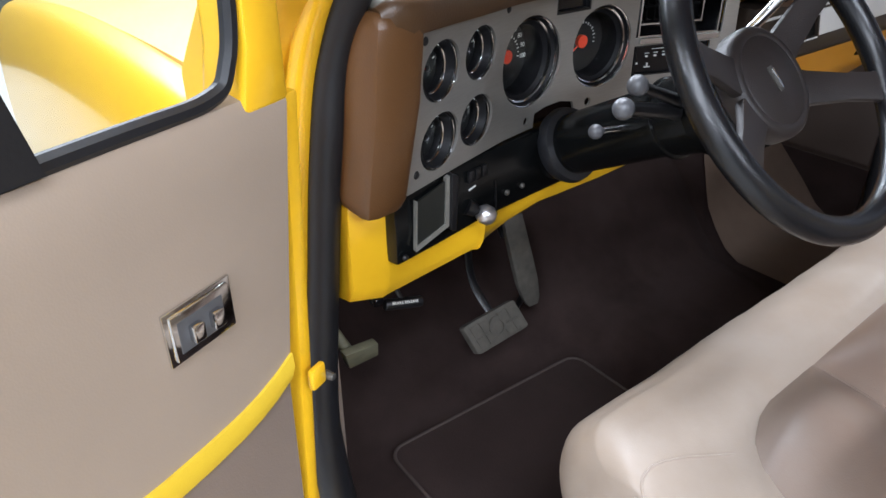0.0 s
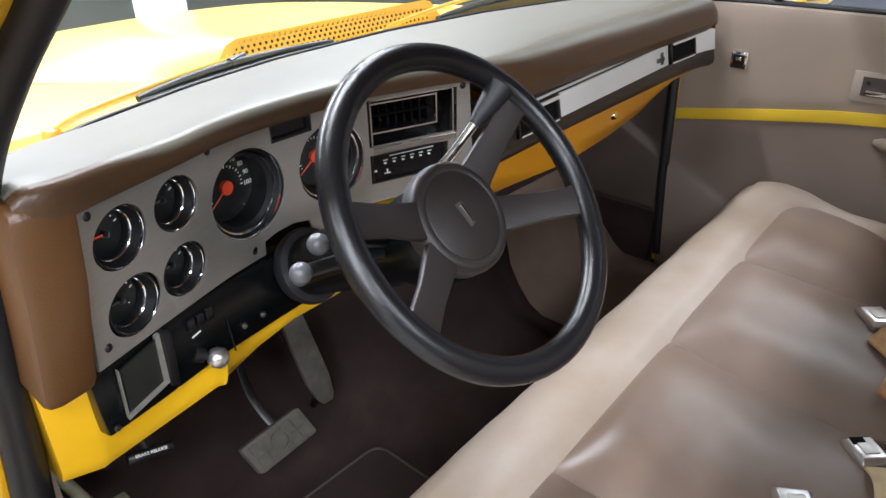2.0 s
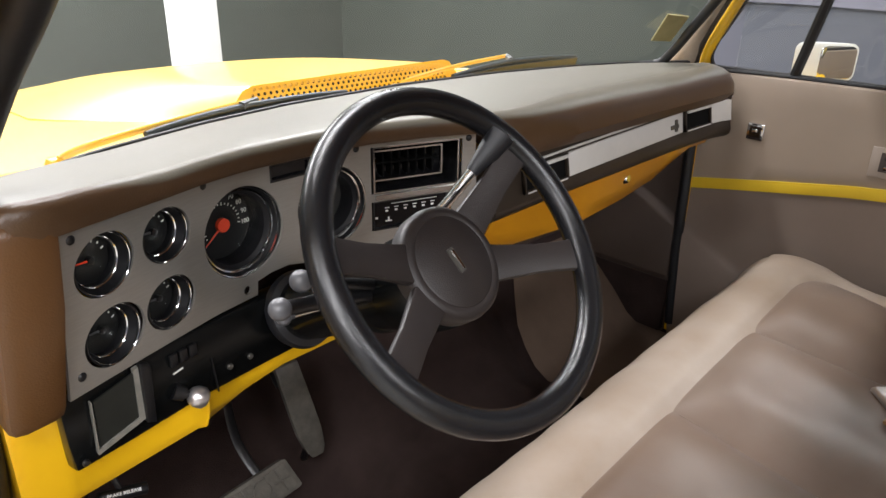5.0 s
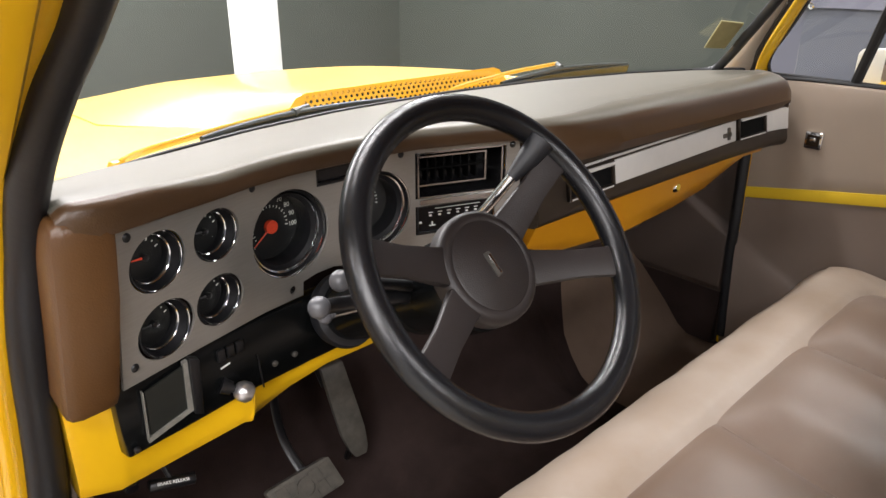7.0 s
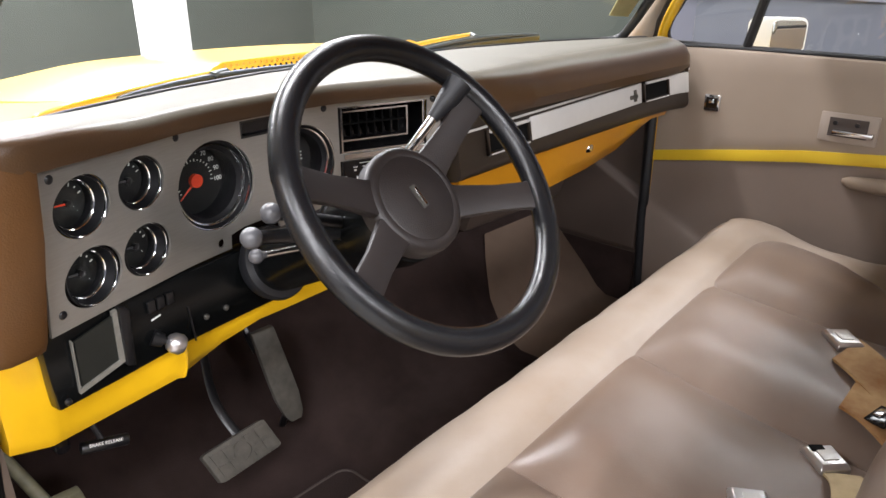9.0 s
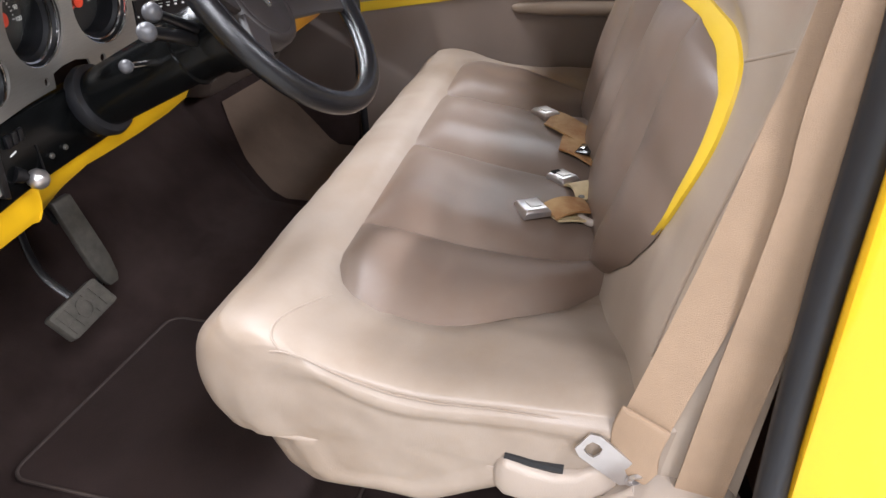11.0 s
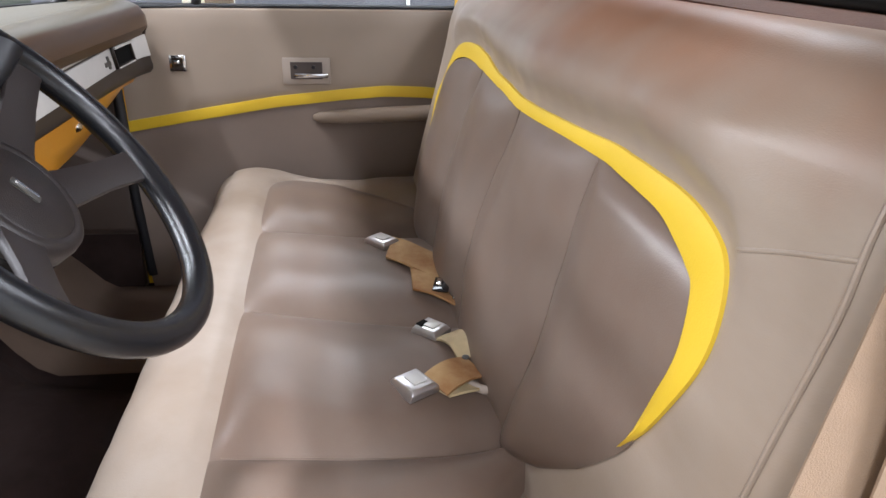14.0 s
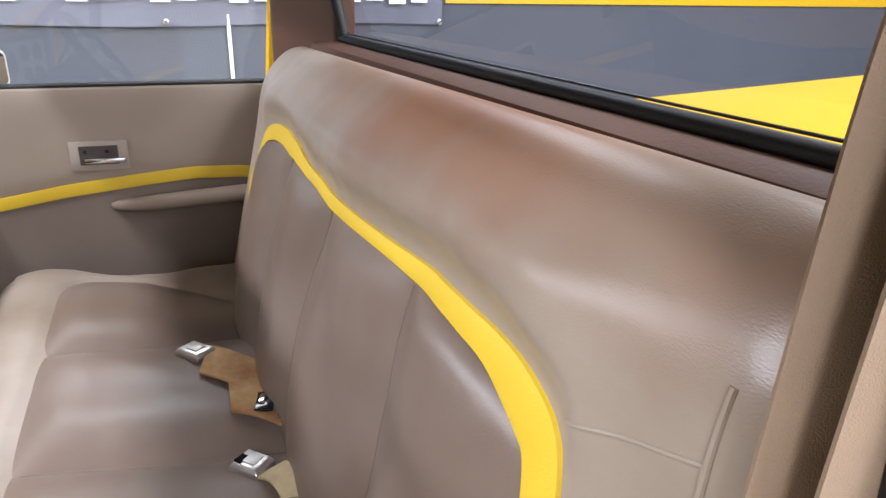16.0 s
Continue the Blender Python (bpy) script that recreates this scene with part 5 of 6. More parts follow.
part("scoop", Shape().loft([scoop_ring(j / 14) for j in range(15)], ring_closed=False, caps=False), HOOD_GLARE, hood, "yellow raised cowl scoop", solid=0.01)


def mesh_plate():
    """The pierced plate that closes the scoop towards the windscreen."""
    bm = bmesh.new()
    loops = [[(-0.285, 0.0), (0.40, 0.0), (0.36, 0.060), (0.34, 0.066), (-0.20, 0.063), (-0.225, 0.055)]]
    dots = []
    for r in range(6):
        for k in range(44):
            x, z = -0.262 + 0.0142 * k + (0.0071 if r % 2 else 0), 0.007 + 0.0095 * r
            if x < 0.335 and x > -0.268 + z * 1.15:
                dots.append((x, z))
                loops.append([(x + 0.0041 * math.cos(2 * math.pi * i / 8), z + 0.0036 * math.sin(2 * math.pi * i / 8)) for i in range(8)])
    for loop in loops:
        vs = [bm.verts.new((x, 0, z)) for x, z in loop]
        for a, b in zip(vs, vs[1:] + vs[:1]):
            bm.edges.new((a, b))
    bmesh.ops.triangle_fill(bm, use_beauty=True, use_dissolve=False, edges=bm.edges[:], normal=(0, -1, 0))
    bmesh.ops.delete(bm, geom=[f for f in bm.faces if any((f.calc_center_median().x - x) ** 2 + (f.calc_center_median().z - z) ** 2 < 0.0035 ** 2 for x, z in dots)], context="FACES")
    sh = Shape()
    bm.verts.index_update()
    sh.add([Vector((v.co.x, 1.0 + 0.02 * v.co.x + 0.3 * v.co.z, 1.213 + v.co.z - 0.004 * ((v.co.x - 0.07) / 0.5) ** 2)) for v in bm.verts], [tuple(v.index for v in f.verts) for f in bm.faces])
    bm.free()
    return sh


part("mesh_plate", mesh_plate(), YELLOW, hood, "yellow pierced metal plate", solid=0.002, smooth=False)
# thin black sheet behind the plate for the dark of the scoop
part("scoop_shade", Shape().prism([(-0.25, 0.0), (0.36, 0.0), (0.34, 0.055), (-0.20, 0.055)], lambda u, v, w: Vector((u, 1.04 + 0.02 * u + w, 1.210 + v)), 0.01), HOLE_SHADE, hood, "black sheet for the shade inside the scoop")
for sx, nm in ((-1, "fender"), (1, "fender")):
    f = thing(nm, (sx * 0.9, 1.4, 0.7), "yellow painted front fender beside the hood", "fender", "front fenders")
    rings = []
    for j in range(20):
        y = 0.60 + 1.75 * j / 19
        drop = 0.11 * max(0, (y - 0.9) / 1.35) ** 1.8
        pts = smooth_line([(0.874, 1.160, 0), (0.876, 1.174, 0), (0.892, 1.177, 0), (0.930, 1.155, 0), (0.962, 1.08, 0), (0.975, 0.98, 0), (0.98, 0.80, 0), (0.965, 0.60, 0)], 5)
        rings.append([Vector((sx * p.x, y, p.y - drop)) for p in pts])
    part("skin", Shape().loft(rings, ring_closed=False, caps=False), YELLOW, f, solid=0.012)
cowl = Shape().loft([[Vector((x, glass_y(x) + 0.004, 1.25)), Vector((x, glass_y(x) + 0.05, 1.232)), Vector((x, 0.93 + 0.05 * (1 - (x / 0.8) ** 2), 1.205)), Vector((x, 0.93 + 0.05 * (1 - (x / 0.8) ** 2), 1.10)), Vector((x, glass_y(x) + 0.004, 1.10))] for x in [-0.79 + 1.58 * k / 24 for k in range(25)]])
setting("cowl", cowl, YELLOW, "yellow painted cowl below the windscreen", "cowl")


def wiper(arm, blade):
    w = thing("wiper", arm[0], "yellow wiper arm with dark rubber blade", "wiper", "windscreen wipers")
    a = smooth_line(arm, 6)
    part("arm", Shape().strip(a, [Vector((0.004, -0.012, 0.010)) * (1.5 - 0.9 * i / (len(a) - 1)) for i in range(len(a))], 0.006), YELLOW, w, "yellow painted arm", bevel=0.002)
    part("pivot", Shape().lathe([(0.001, 0.006), (0.010, 0.005), (0.013, -0.002), (0.013, -0.03)], Matrix.Translation(arm[0]), 16), YELLOW, w)
    b = smooth_line(blade, 6)
    up = Vector((0, 0, 0.011))
    part("blade", Shape().strip(b, Vector((0, -0.008, 0.024)), 0.009), BLADE, w, "grey rubber blade")
    part("bridge", Shape().tube([p + up + Vector((0, 0, 0.008 * math.sin(math.pi * k / (len(b) - 1)))) for k, p in enumerate(b)], 0.0055, 8), BLADE, w)
    mid = b[len(b) // 2] + up + Vector((0, 0, 0.008))
    part("clip", Shape().tube([Vector(arm[-1]), mid], [0.005, 0.009], 8), BLADE, w)


wiper([(-0.655, 0.735, 1.266), (-0.600, 0.770, 1.270), (-0.45, 0.805, 1.280), (-0.295, 0.84, 1.286)], [(-0.520, 0.770, 1.262), (-0.335, 0.822, 1.262), (-0.11, 0.832, 1.266)])
wiper([(0.030, 0.848, 1.270), (0.09, 0.870, 1.276), (0.25, 0.885, 1.288), (0.41, 0.880, 1.297)], [(0.17, 0.825, 1.268), (0.38, 0.840, 1.272), (0.60, 0.815, 1.274)])

xs = [-0.78 + 1.56 * k / 30 for k in range(31)]
s = Shape().loft([[Vector((x * (1 - 0.10 * j / 5), glass_y(x) + 0.004 - 0.46 * j / 5, 1.286 + 0.42 * j / 5)) for j in range(6)] for x in xs], ring_closed=False, caps=False)
screen = setting("windscreen", s, GLASS, "clear curved windscreen glass", "windscreen")
screen.visible_shadow = False
g = [Vector((0.66, 0.668, 1.275)), Vector((0.694, 0.633, 1.283)), Vector((0.677, 0.590, 1.320)), Vector((0.633, 0.534, 1.371)), Vector((0.56, 0.444, 1.453)), Vector((0.40, 0.25, 1.64))]
setting("windscreen_gasket", Shape().tube(smooth_line(g, 6), 0.011, 10), RUBBER, "black windscreen rubber gasket", "gasket")
st = thing("sticker", (0.66, 0.52, 1.38), "faded yellow service sticker on the windscreen", "sticker")
sp = [(0.583, 0.600, 1.345), (0.650, 0.588, 1.340), (0.638, 0.545, 1.398), (0.569, 0.560, 1.405)]
part("paper", Shape().loft([[Vector(p) for p in sp], [Vector(p) + Vector((0, 0.002, 0.002)) for p in sp]]), STICKER, st, smooth=False)

# ---- mirror, bed and window behind ----
mir = thing("side_mirror", (1.02, 0.36, 1.25), "white and yellow door mirror on the far door", "mirror")
part("housing", Shape().prism(rounded(0.10, 0.095, 0.02), lambda u, v, w: Vector((1.09 + u * 0.55 - w * 0.4, 0.355 - u * 0.8 + w, 1.28 + v)), 0.05), COLUMN, mir, "white mirror housing", bevel=0.006)
part("mirror_glass", Shape().prism(rounded(0.085, 0.08, 0.015), lambda u, v, w: Vector((1.09 + u * 0.55, 0.355 - u * 0.8 - w, 1.28 + v)), 0.003), MIRROR, mir, "mirror glass")
part("bracket", Shape().tube([(0.90, 0.40, 1.20), (1.0, 0.40, 1.21), (1.08, 0.38, 1.24)], 0.012, 10), YELLOW, mir, "yellow bracket")

bed = thing("bed_cover", (0, -1.8, 0.9), "smooth yellow truck bed with hard cover behind the cab", "truck bed")
rings = []
for j in range(12):
    y = -0.72 - 2.1 * j / 11
    z = 1.195 + 0.0577 * (-1.1 - y)
    rings.append([Vector((x, y, z + dz)) for x, dz in ((-0.90, -0.35), (-0.90, -0.03), (-0.86, 0.0), (-0.4, 0.012), (0, 0.015), (0.4, 0.012), (0.76, 0.002), (0.79, -0.03), (0.80, -0.35))])
part("cover", Shape().loft(rings), YELLOW, bed, "glossy yellow hard cover")
part("tub", Shape().box((-0.05, -1.78, 0.56), (1.66, 2.06, 0.60)), YELLOW, bed, "yellow bed side", bevel=0.03)
for y in (-1.5, -2.3):
    part("chassis_block", Shape().box((-0.05, y, 0.14), (0.9, 0.2, 0.28)), BLACK, bed)


def rail_y(x):
    return back_y(x, 1.37) - 0.115


rx = [-0.78 + 1.56 * k / 20 for k in range(21)]
setting("rear_rail", Shape().loft([[Vector((x, rail_y(x) + a, b)) for a, b in ((0.04, 1.30), (0.044, 1.346), (0.038, 1.366), (0.018, 1.375), (-0.03, 1.376), (-0.03, 1.30))] for x in rx]), HEADLINER, "brown vinyl trimmed rear window rail", "trim")
setting("rear_gasket", Shape().tube([Vector((x, rail_y(x) - 0.002, 1.380)) for x in rx], 0.010, 10), RUBBER, "black rubber rear window gasket", "gasket")
setting("rear_gasket_bead", Shape().tube([Vector((x, rail_y(x) - 0.010, 1.391)) for x in rx], 0.0016, 8), BADGE, "thin bright gasket bead", "trim")
s = Shape().loft([[Vector((x, rail_y(x) - 0.014 + 0.06 * j / 4, 1.375 + 0.34 * j / 4)) for j in range(5)] for x in (-0.66, 0.0, 0.57)], ring_closed=False, caps=False)
rg = setting("rear_window", s, REAR_GLASS, "flat clear rear window glass", "window")
rg.visible_shadow = False
s = Shape().loft([[Vector((x, rail_y(x) + a, z)) for x, a in ((0.575, -0.03), (0.58, 0.015), (0.66, 0.03), (0.77, 0.10), (0.80, 0.10), (0.80, -0.05))] for z in (1.30, 1.5, 1.72)])
setting("rear_corner_right", s, HEADLINER, "brown vinyl trimmed rear corner post", "pillar", bevel=0.006)
setting("rear_corner_gasket", Shape().tube([(0.572, rail_y(0.572) - 0.004, 1.385), (0.572, rail_y(0.572) + 0.03, 1.55), (0.57, rail_y(0.57) + 0.06, 1.72)], 0.012, 10), RUBBER, "black rubber rear window gasket", "gasket")
s = Shape().loft([[Vector((x, rail_y(x) + a, z)) for x, a in ((-0.67, -0.03), (-0.675, 0.015), (-0.72, 0.02), (-0.79, 0.05), (-0.80, 0.03), (-0.80, -0.05))] for z in (0.6, 1.3, 1.72)])
setting("rear_corner_left", s, HEADLINER, "brown vinyl trimmed rear corner post", "pillar", bevel=0.006)

# ---- the showroom's wall ----
ban = thing("banner", (4.17, 0.6, 1.8), "slate purple fabric banner with pale lettering hung on the wall", "banner")
s = Shape().grid(lambda u, v: Vector((4.17 + 0.02 * math.sin(u * 23 + 2 * v) * (0.3 + v), -1.82 + 3.95 * u, 1.235 + 0.9 * v + 0.012 * math.sin(u * 9))), [i / 60 for i in range(61)], [j / 8 for j in range(9)])
part("cloth", s, BANNER, ban, solid=0.004)
for y0, n in ((1.9, 7), (0.55, 8), (-1.0, 5)):
    for k in range(n):
        part("letter_bar", Shape().box((4.135, y0 - k * 0.16, 1.44 + 0.01 * (k % 3)), (0.004, 0.12, 0.13)), COLUMN, ban, smooth=False)
for y in (-1.79, 0.05, 1.9):
    part("grommet", Shape().lathe([(0.008, 0), (0.02, 0.002), (0.02, 0.008), (0.008, 0.01)], Matrix.Translation((4.13, y, 1.255)) @ pose(0, 0, 0, 0, -90, 0), 14, close=True), CHROME, ban)
con = thing("conduit", (4.18, -0.335, 0), "thin white conduit on the slate wall", "pipe")
part("pipe", Shape().tube([(4.18, -0.335, 0.0), (4.18, -0.335, 1.30)], 0.013, 10), COLUMN, con)
wb = thing("wall_stripe", (4.19, -4, 1.4), "yellow painted board along the slate wall", "board")
part("board", Shape().box((4.19, -4.2, 1.425), (0.02, 4.7, 0.085)), YELLOW, wb)

# ---- left door: window and switch plate ----
s = Shape().loft([[door_place(d, z, o) for d, o in ((-0.03, 0.0), (0.014 + b, 0.0), (0.014 + b, -0.05), (-0.03, -0.06))] for z, b in ((1.245, 0.012), (1.30, 0.0), (1.50, -0.005), (1.72, 0.01))])
part("window_post", s, YELLOW, ldoor, "yellow painted window post", bevel=0.006)
pts = [door_place(0.022, 1.66, -0.01), door_place(0.016, 1.45, -0.01), door_place(0.018, 1.34, -0.01), door_place(0.028, 1.288, -0.01), door_place(0.055, 1.266, -0.01), door_place(0.16, 1.265, -0.01), door_place(0.5, 1.265, -0.01), door_place(1.0, 1.265, -0.01)]
part("window_seal", Shape().tube(smooth_line(pts, 6), 0.0075, 8), RUBBER, ldoor, "black window seal")
part("window_divider", Shape().loft([[door_place(d + a, z, o) for a, o in ((-0.012, 0.002), (0.03, 0.002), (0.03, -0.03), (-0.012, -0.03))] for d, z in ((0.212, 1.262), (0.265, 1.50), (0.31, 1.70))]), RUBBER, ldoor, "black vent window divider")
s = Shape().prism([(0.022, 1.27), (0.235, 1.27), (0.33, 1.66), (0.024, 1.66)], lambda u, v, w: door_place(u, v, -0.012 - w), 0.003)
vw = part("vent_pane", s, GLASS, ldoor, "clear vent window glass")
vw.visible_shadow = False
plate = Shape()
for a, b, h in ((0.0, 0.0, 0.003), (0.005, 0.004, 0.006), (0.011, 0.008, 0.003)):
    plate.prism([(0.076 + a, 1.126 - b), (0.148 - a, 1.126 - b), (0.148 - a, 1.076 + b), (0.076 + a, 1.076 + b)], lambda u, v, w: door_place(u, v, 0.001 + w), h)
pl = part("switch_plate", plate, CHROME, ldoor, "chrome stepped switch plate", bevel=0.001)
part("switch_well", Shape().prism([(0.090, 1.115), (0.138, 1.115), (0.138, 1.086), (0.090, 1.086)], lambda u, v, w: door_place(u, v, 0.006 + w), 0.0015), GREY_KNOB, pl)
for d in (0.101, 0.123):
    part("switch", Shape().loft([[door_place(d + a, 1.100 + b, 0.007 + c) for a, b in ((-0.006, -0.008), (0.006, -0.008), (0.006, 0.008), (-0.006, 0.008))] for c in (0.0, 0.008)]), CHROME, pl, bevel=0.002)
hg = part("hinge", Shape().prism([(-0.026, 0.940), (-0.004, 0.940), (-0.004, 0.966), (-0.026, 0.966)], lambda u, v, w: door_place(u, v, 0.004 + w), 0.008), YELLOW, ldoor, "yellow painted hinge", bevel=0.003)
part("bolt", Shape().lathe([(0.001, 0.007), (0.004, 0.006), (0.005, 0.0), (0.005, -0.006)], look(door_place(-0.03, 0.944, 0.012), door_place(-0.03, 0.944, -0.2)), 12), BADGE, hg)

# ---- right door switch and handle details ----
part("switch_well", Shape().box((0.7985, 0.414, 1.135), (0.003, 0.028, 0.026)), GLOSS_BLACK, rdoor)
part("switch", Shape().box((0.797, 0.414, 1.138), (0.008, 0.014, 0.010)), CHROME, rdoor, bevel=0.002)
# no hollow is cut: a dark plate carries the recess's shade
part("handle_well", Shape().box((0.7995, 0.098, 1.118), (0.003, 0.080, 0.042)), DOOR_DARK, rdoor, "flat dark plate for the shade of the handle recess")
for y in (0.125, 0.08):
    part("screw", Shape().lathe([(0.001, 0.003), (0.005, 0.002), (0.005, 0)], Matrix.Translation((0.798, y, 1.127)) @ pose(0, 0, 0, 0, -90, 0), 12), BLACK, rdoor)
part("sill_seal", Shape().tube([(0.828, 0.55, 1.270), (0.828, -0.30, 1.270)], 0.006, 8), RUBBER, rdoor, "black sill seal")

# ---- belts ----
bl = thing("shoulder_belt", (-0.74, -0.36, 0.8), "tan shoulder belt hanging from the door pillar", "seat belt", "front seat belts")
a = smooth_line([(-0.728, -0.295, 0.83), (-0.731, -0.307, 0.885), (-0.721, -0.346, 1.04), (-0.717, -0.373, 1.177), (-0.712, -0.390, 1.264), (-0.712, -0.408, 1.45), (-0.735, -0.42, 1.66)], 6)
part("strap", Shape().strip(a, [Vector((-0.012, -0.046, -0.012))] * len(a), 0.0025), BELT, bl)
fold_path = smooth_line([(-0.741, -0.302, 0.797), (-0.738, -0.297, 0.822), (-0.737, -0.296, 0.850), (-0.738, -0.302, 0.880)], 4)
part("fold", Shape().strip(fold_path, [Vector((-0.01, -0.052, -0.018)) * min(1, 0.35 + 0.16 * k) for k in range(len(fold_path))], 0.007), BELT, bl, "doubled stitched belt end", bevel=0.003)
TU, TV = Vector((0, -0.80, -0.60)).normalized(), Vector((0, -0.5, 0.86)).normalized()
t0 = Vector((-0.7385, -0.2415, 0.838))
outline = [(0, -0.014), (0.010, -0.019), (0.066, -0.016), (0.074, -0.006), (0.072, 0.010), (0.060, 0.018), (0.010, 0.020), (0, 0.014)]
eye_ = [(0.008, -0.008), (0.016, -0.010), (0.022, -0.008), (0.024, 0.0), (0.022, 0.008), (0.016, 0.010), (0.008, 0.008), (0.006, 0.0)]
rings = [[t0 + TU * u + TV * v + Vector((w, 0, 0)) for u, v in o] for o, w in ((eye_, 0), (outline, 0), (outline, -0.003), (eye_, -0.003))]
part("tongue", Shape().loft(rings, path_closed=True), STEEL_PLAIN, bl, "plain steel belt tongue", smooth=False)
part("ring", Shape().lathe([(0.007, -0.002), (0.007, 0.002), (0.011, 0.002), (0.011, -0.002)], Matrix.Translation((-0.742, -0.302, 0.797)) @ pose(0, 0, 0, 0, 70, 20), 20, close=True), STEEL_PLAIN, bl, "small steel ring")
b = smooth_line([(-0.742, -0.366, 0.78), (-0.740, -0.381, 0.95), (-0.738, -0.391, 1.05), (-0.737, -0.398, 1.14), (-0.736, -0.401, 1.26), (-0.74, -0.438, 1.66)], 6)
part("strap", Shape().strip(b, Vector((-0.006, -0.048, -0.006)), 0.0025), BELT, bl)
ret = thing("belt_retractor", (-0.745, -0.345, 0.54), "beige plastic belt retractor cover on the cab floor", "retractor cover")
rings = []
for z, y0, y1, x0, x1 in ((0.53, -0.235, -0.46, -0.80, -0.68), (0.70, -0.250, -0.445, -0.80, -0.69), (0.735, -0.256, -0.435, -0.797, -0.695), (0.775, -0.285, -0.415, -0.79, -0.705), (0.795, -0.315, -0.40, -0.775, -0.715)):
    rings.append([Vector((x0, y0, z)), Vector((x1, y0, z)), Vector((x1, y1, z)), Vector((x0, y1, z))])
part("cover", Shape().loft(rings), PLASTIC_BEIGE, ret, bevel=0.008, segments=3, angle=12)
part("anchor", Shape().tube([(-0.742, -0.262, 0.748), (-0.746, -0.280, 0.765), (-0.746, -0.303, 0.785)], 0.008, 10, flat=0.7), PLASTIC_BEIGE, ret, "beige anchor sleeve")
lev = thing("seat_lever", (-0.70, -0.2, 0.7), "curved beige plastic seat adjuster lever below the cushion", "lever")
rings = []
for y, lo, hi, x in ((-0.146, 0.748, 0.766, -0.733), (-0.150, 0.738, 0.778, -0.738), (-0.160, 0.731, 0.786, -0.742), (-0.185, 0.729, 0.781, -0.744), (-0.215, 0.732, 0.777, -0.744), (-0.240, 0.737, 0.783, -0.742), (-0.262, 0.745, 0.799, -0.738), (-0.285, 0.76, 0.81, -0.732)):
    rings.append([Vector((x, y, lo + 0.006)), Vector((x + 0.006, y, lo)), Vector((x + 0.03, y, lo)), Vector((x + 0.03, y, hi)), Vector((x + 0.006, y, hi)), Vector((x, y, hi - 0.006))])
part("handle", Shape().loft(rings), PLASTIC_BEIGE, lev, bevel=0.003)
# black bar laid on the lever to stand for its shaded hole
part("slot", Shape().tube([(-0.728, -0.158, 0.786), (-0.73, -0.19, 0.783), (-0.73, -0.225, 0.781)], 0.0065, 8), BLACK, lev, "black bar for the shade in the lever's slot")
stk = thing("door_striker", (-0.80, -0.5, 0.83), "chrome door striker bolt in the yellow pillar", "striker")
sm = look((-0.821, -0.498, 0.854), (-0.811, -0.534, 0.846))
part("bolt", Shape().lathe([(0.001, 0.049), (0.0125, 0.048), (0.014, 0.045), (0.014, 0.040), (0.0115, 0.038), (0.0115, 0.0), (0.001, -0.03)], sm, 24), STEEL_PLAIN, stk)
part("boss", Shape().lathe([(0.011, 0.008), (0.026, 0.005), (0.031, 0.0), (0.031, -0.04), (0.011, -0.04)], sm, 24, close=True), YELLOW, stk, "yellow painted boss")


def lap_belt(label, strap, tip, back, z, w):
    ob = thing("lap_belt", (*tip, z), label, "seat belt", "belts on the seat")
    d = (Vector((*tip, 0)) - Vector((*back, 0)))
    n = d.length
    d.normalize()
    side = Vector((-d.y, d.x, 0))

    def at(u, v, h):
        return Vector((*back, z)) + d * u + side * v + Vector((0, 0, h))
    body = Shape().loft([[at(0, -w, 0), at(n, -w, 0), at(n, w, 0), at(0, w, 0)], [at(0, -w, 0.010), at(n * 0.92, -w, 0.011), at(n * 0.92, w, 0.011), at(0, w, 0.010)], [at(0.006, -w + 0.004, 0.016), at(n * 0.85, -w + 0.004, 0.016), at(n * 0.85, w - 0.004, 0.016), at(0.006, w - 0.004, 0.016)]])
    bk = part("buckle", body, STEEL_PLAIN, ob, "worn chrome buckle", bevel=0.0015)
    part("button", Shape().loft([[at(n * 0.25 + a, b, h) for a, b in ((0, -w * 0.5), (n * 0.4, -w * 0.5), (n * 0.4, w * 0.5), (0, w * 0.5))] for h in (0.015, 0.018)]), SILVER, bk, bevel=0.001)
    for path, across, mat in strap:
        part("strap", Shape().strip(smooth_line(path, 5), across, 0.004), mat, ob, "stained tan webbing" if mat is BELT_OLD else "pale creased webbing")
    return ob


FIELDS = [BVHTree.FromPolygons([Vector(p) for p in s_.v], s_.f) for s_ in PLEATS]


def rest(x, y, h):
    """The height of the seat's pleats at a place, plus h."""
    best = 0.84
    for field in FIELDS:
        at = field.ray_cast(Vector((x, y, 1.2)), Vector((0, 0, -1)))[0]
        if at:
            best = at.z
    return best + h


def on_seat(x, y, h):
    return (x, y, rest(x, y, h))


far = lap_belt("chrome lap belt buckle on folded stained tan webbing", [
    ([on_seat(0.262, -0.094, 0.008), on_seat(0.235, -0.125, 0.014), on_seat(0.205, -0.165, 0.013), on_seat(0.176, -0.207, 0.010)], Vector((0.098, -0.016, 0.002)), BELT_OLD),
    ([on_seat(0.138, -0.132, 0.006), on_seat(0.128, -0.160, 0.010), on_seat(0.114, -0.185, 0.012), on_seat(0.102, -0.205, 0.010)], Vector((0.100, 0.0, 0.002)), BELT_OLD)],
    (0.316, -0.058), (0.270, -0.100), rest(0.295, -0.08, 0.002), 0.022)
part("latch_plate", Shape().box(on_seat(0.108, -0.186, 0.018), (0.055, 0.030, 0.005), Matrix.Rotation(radians(-12), 4, "Z")), GLOSS_BLACK, far, "black latch plate", bevel=0.002)
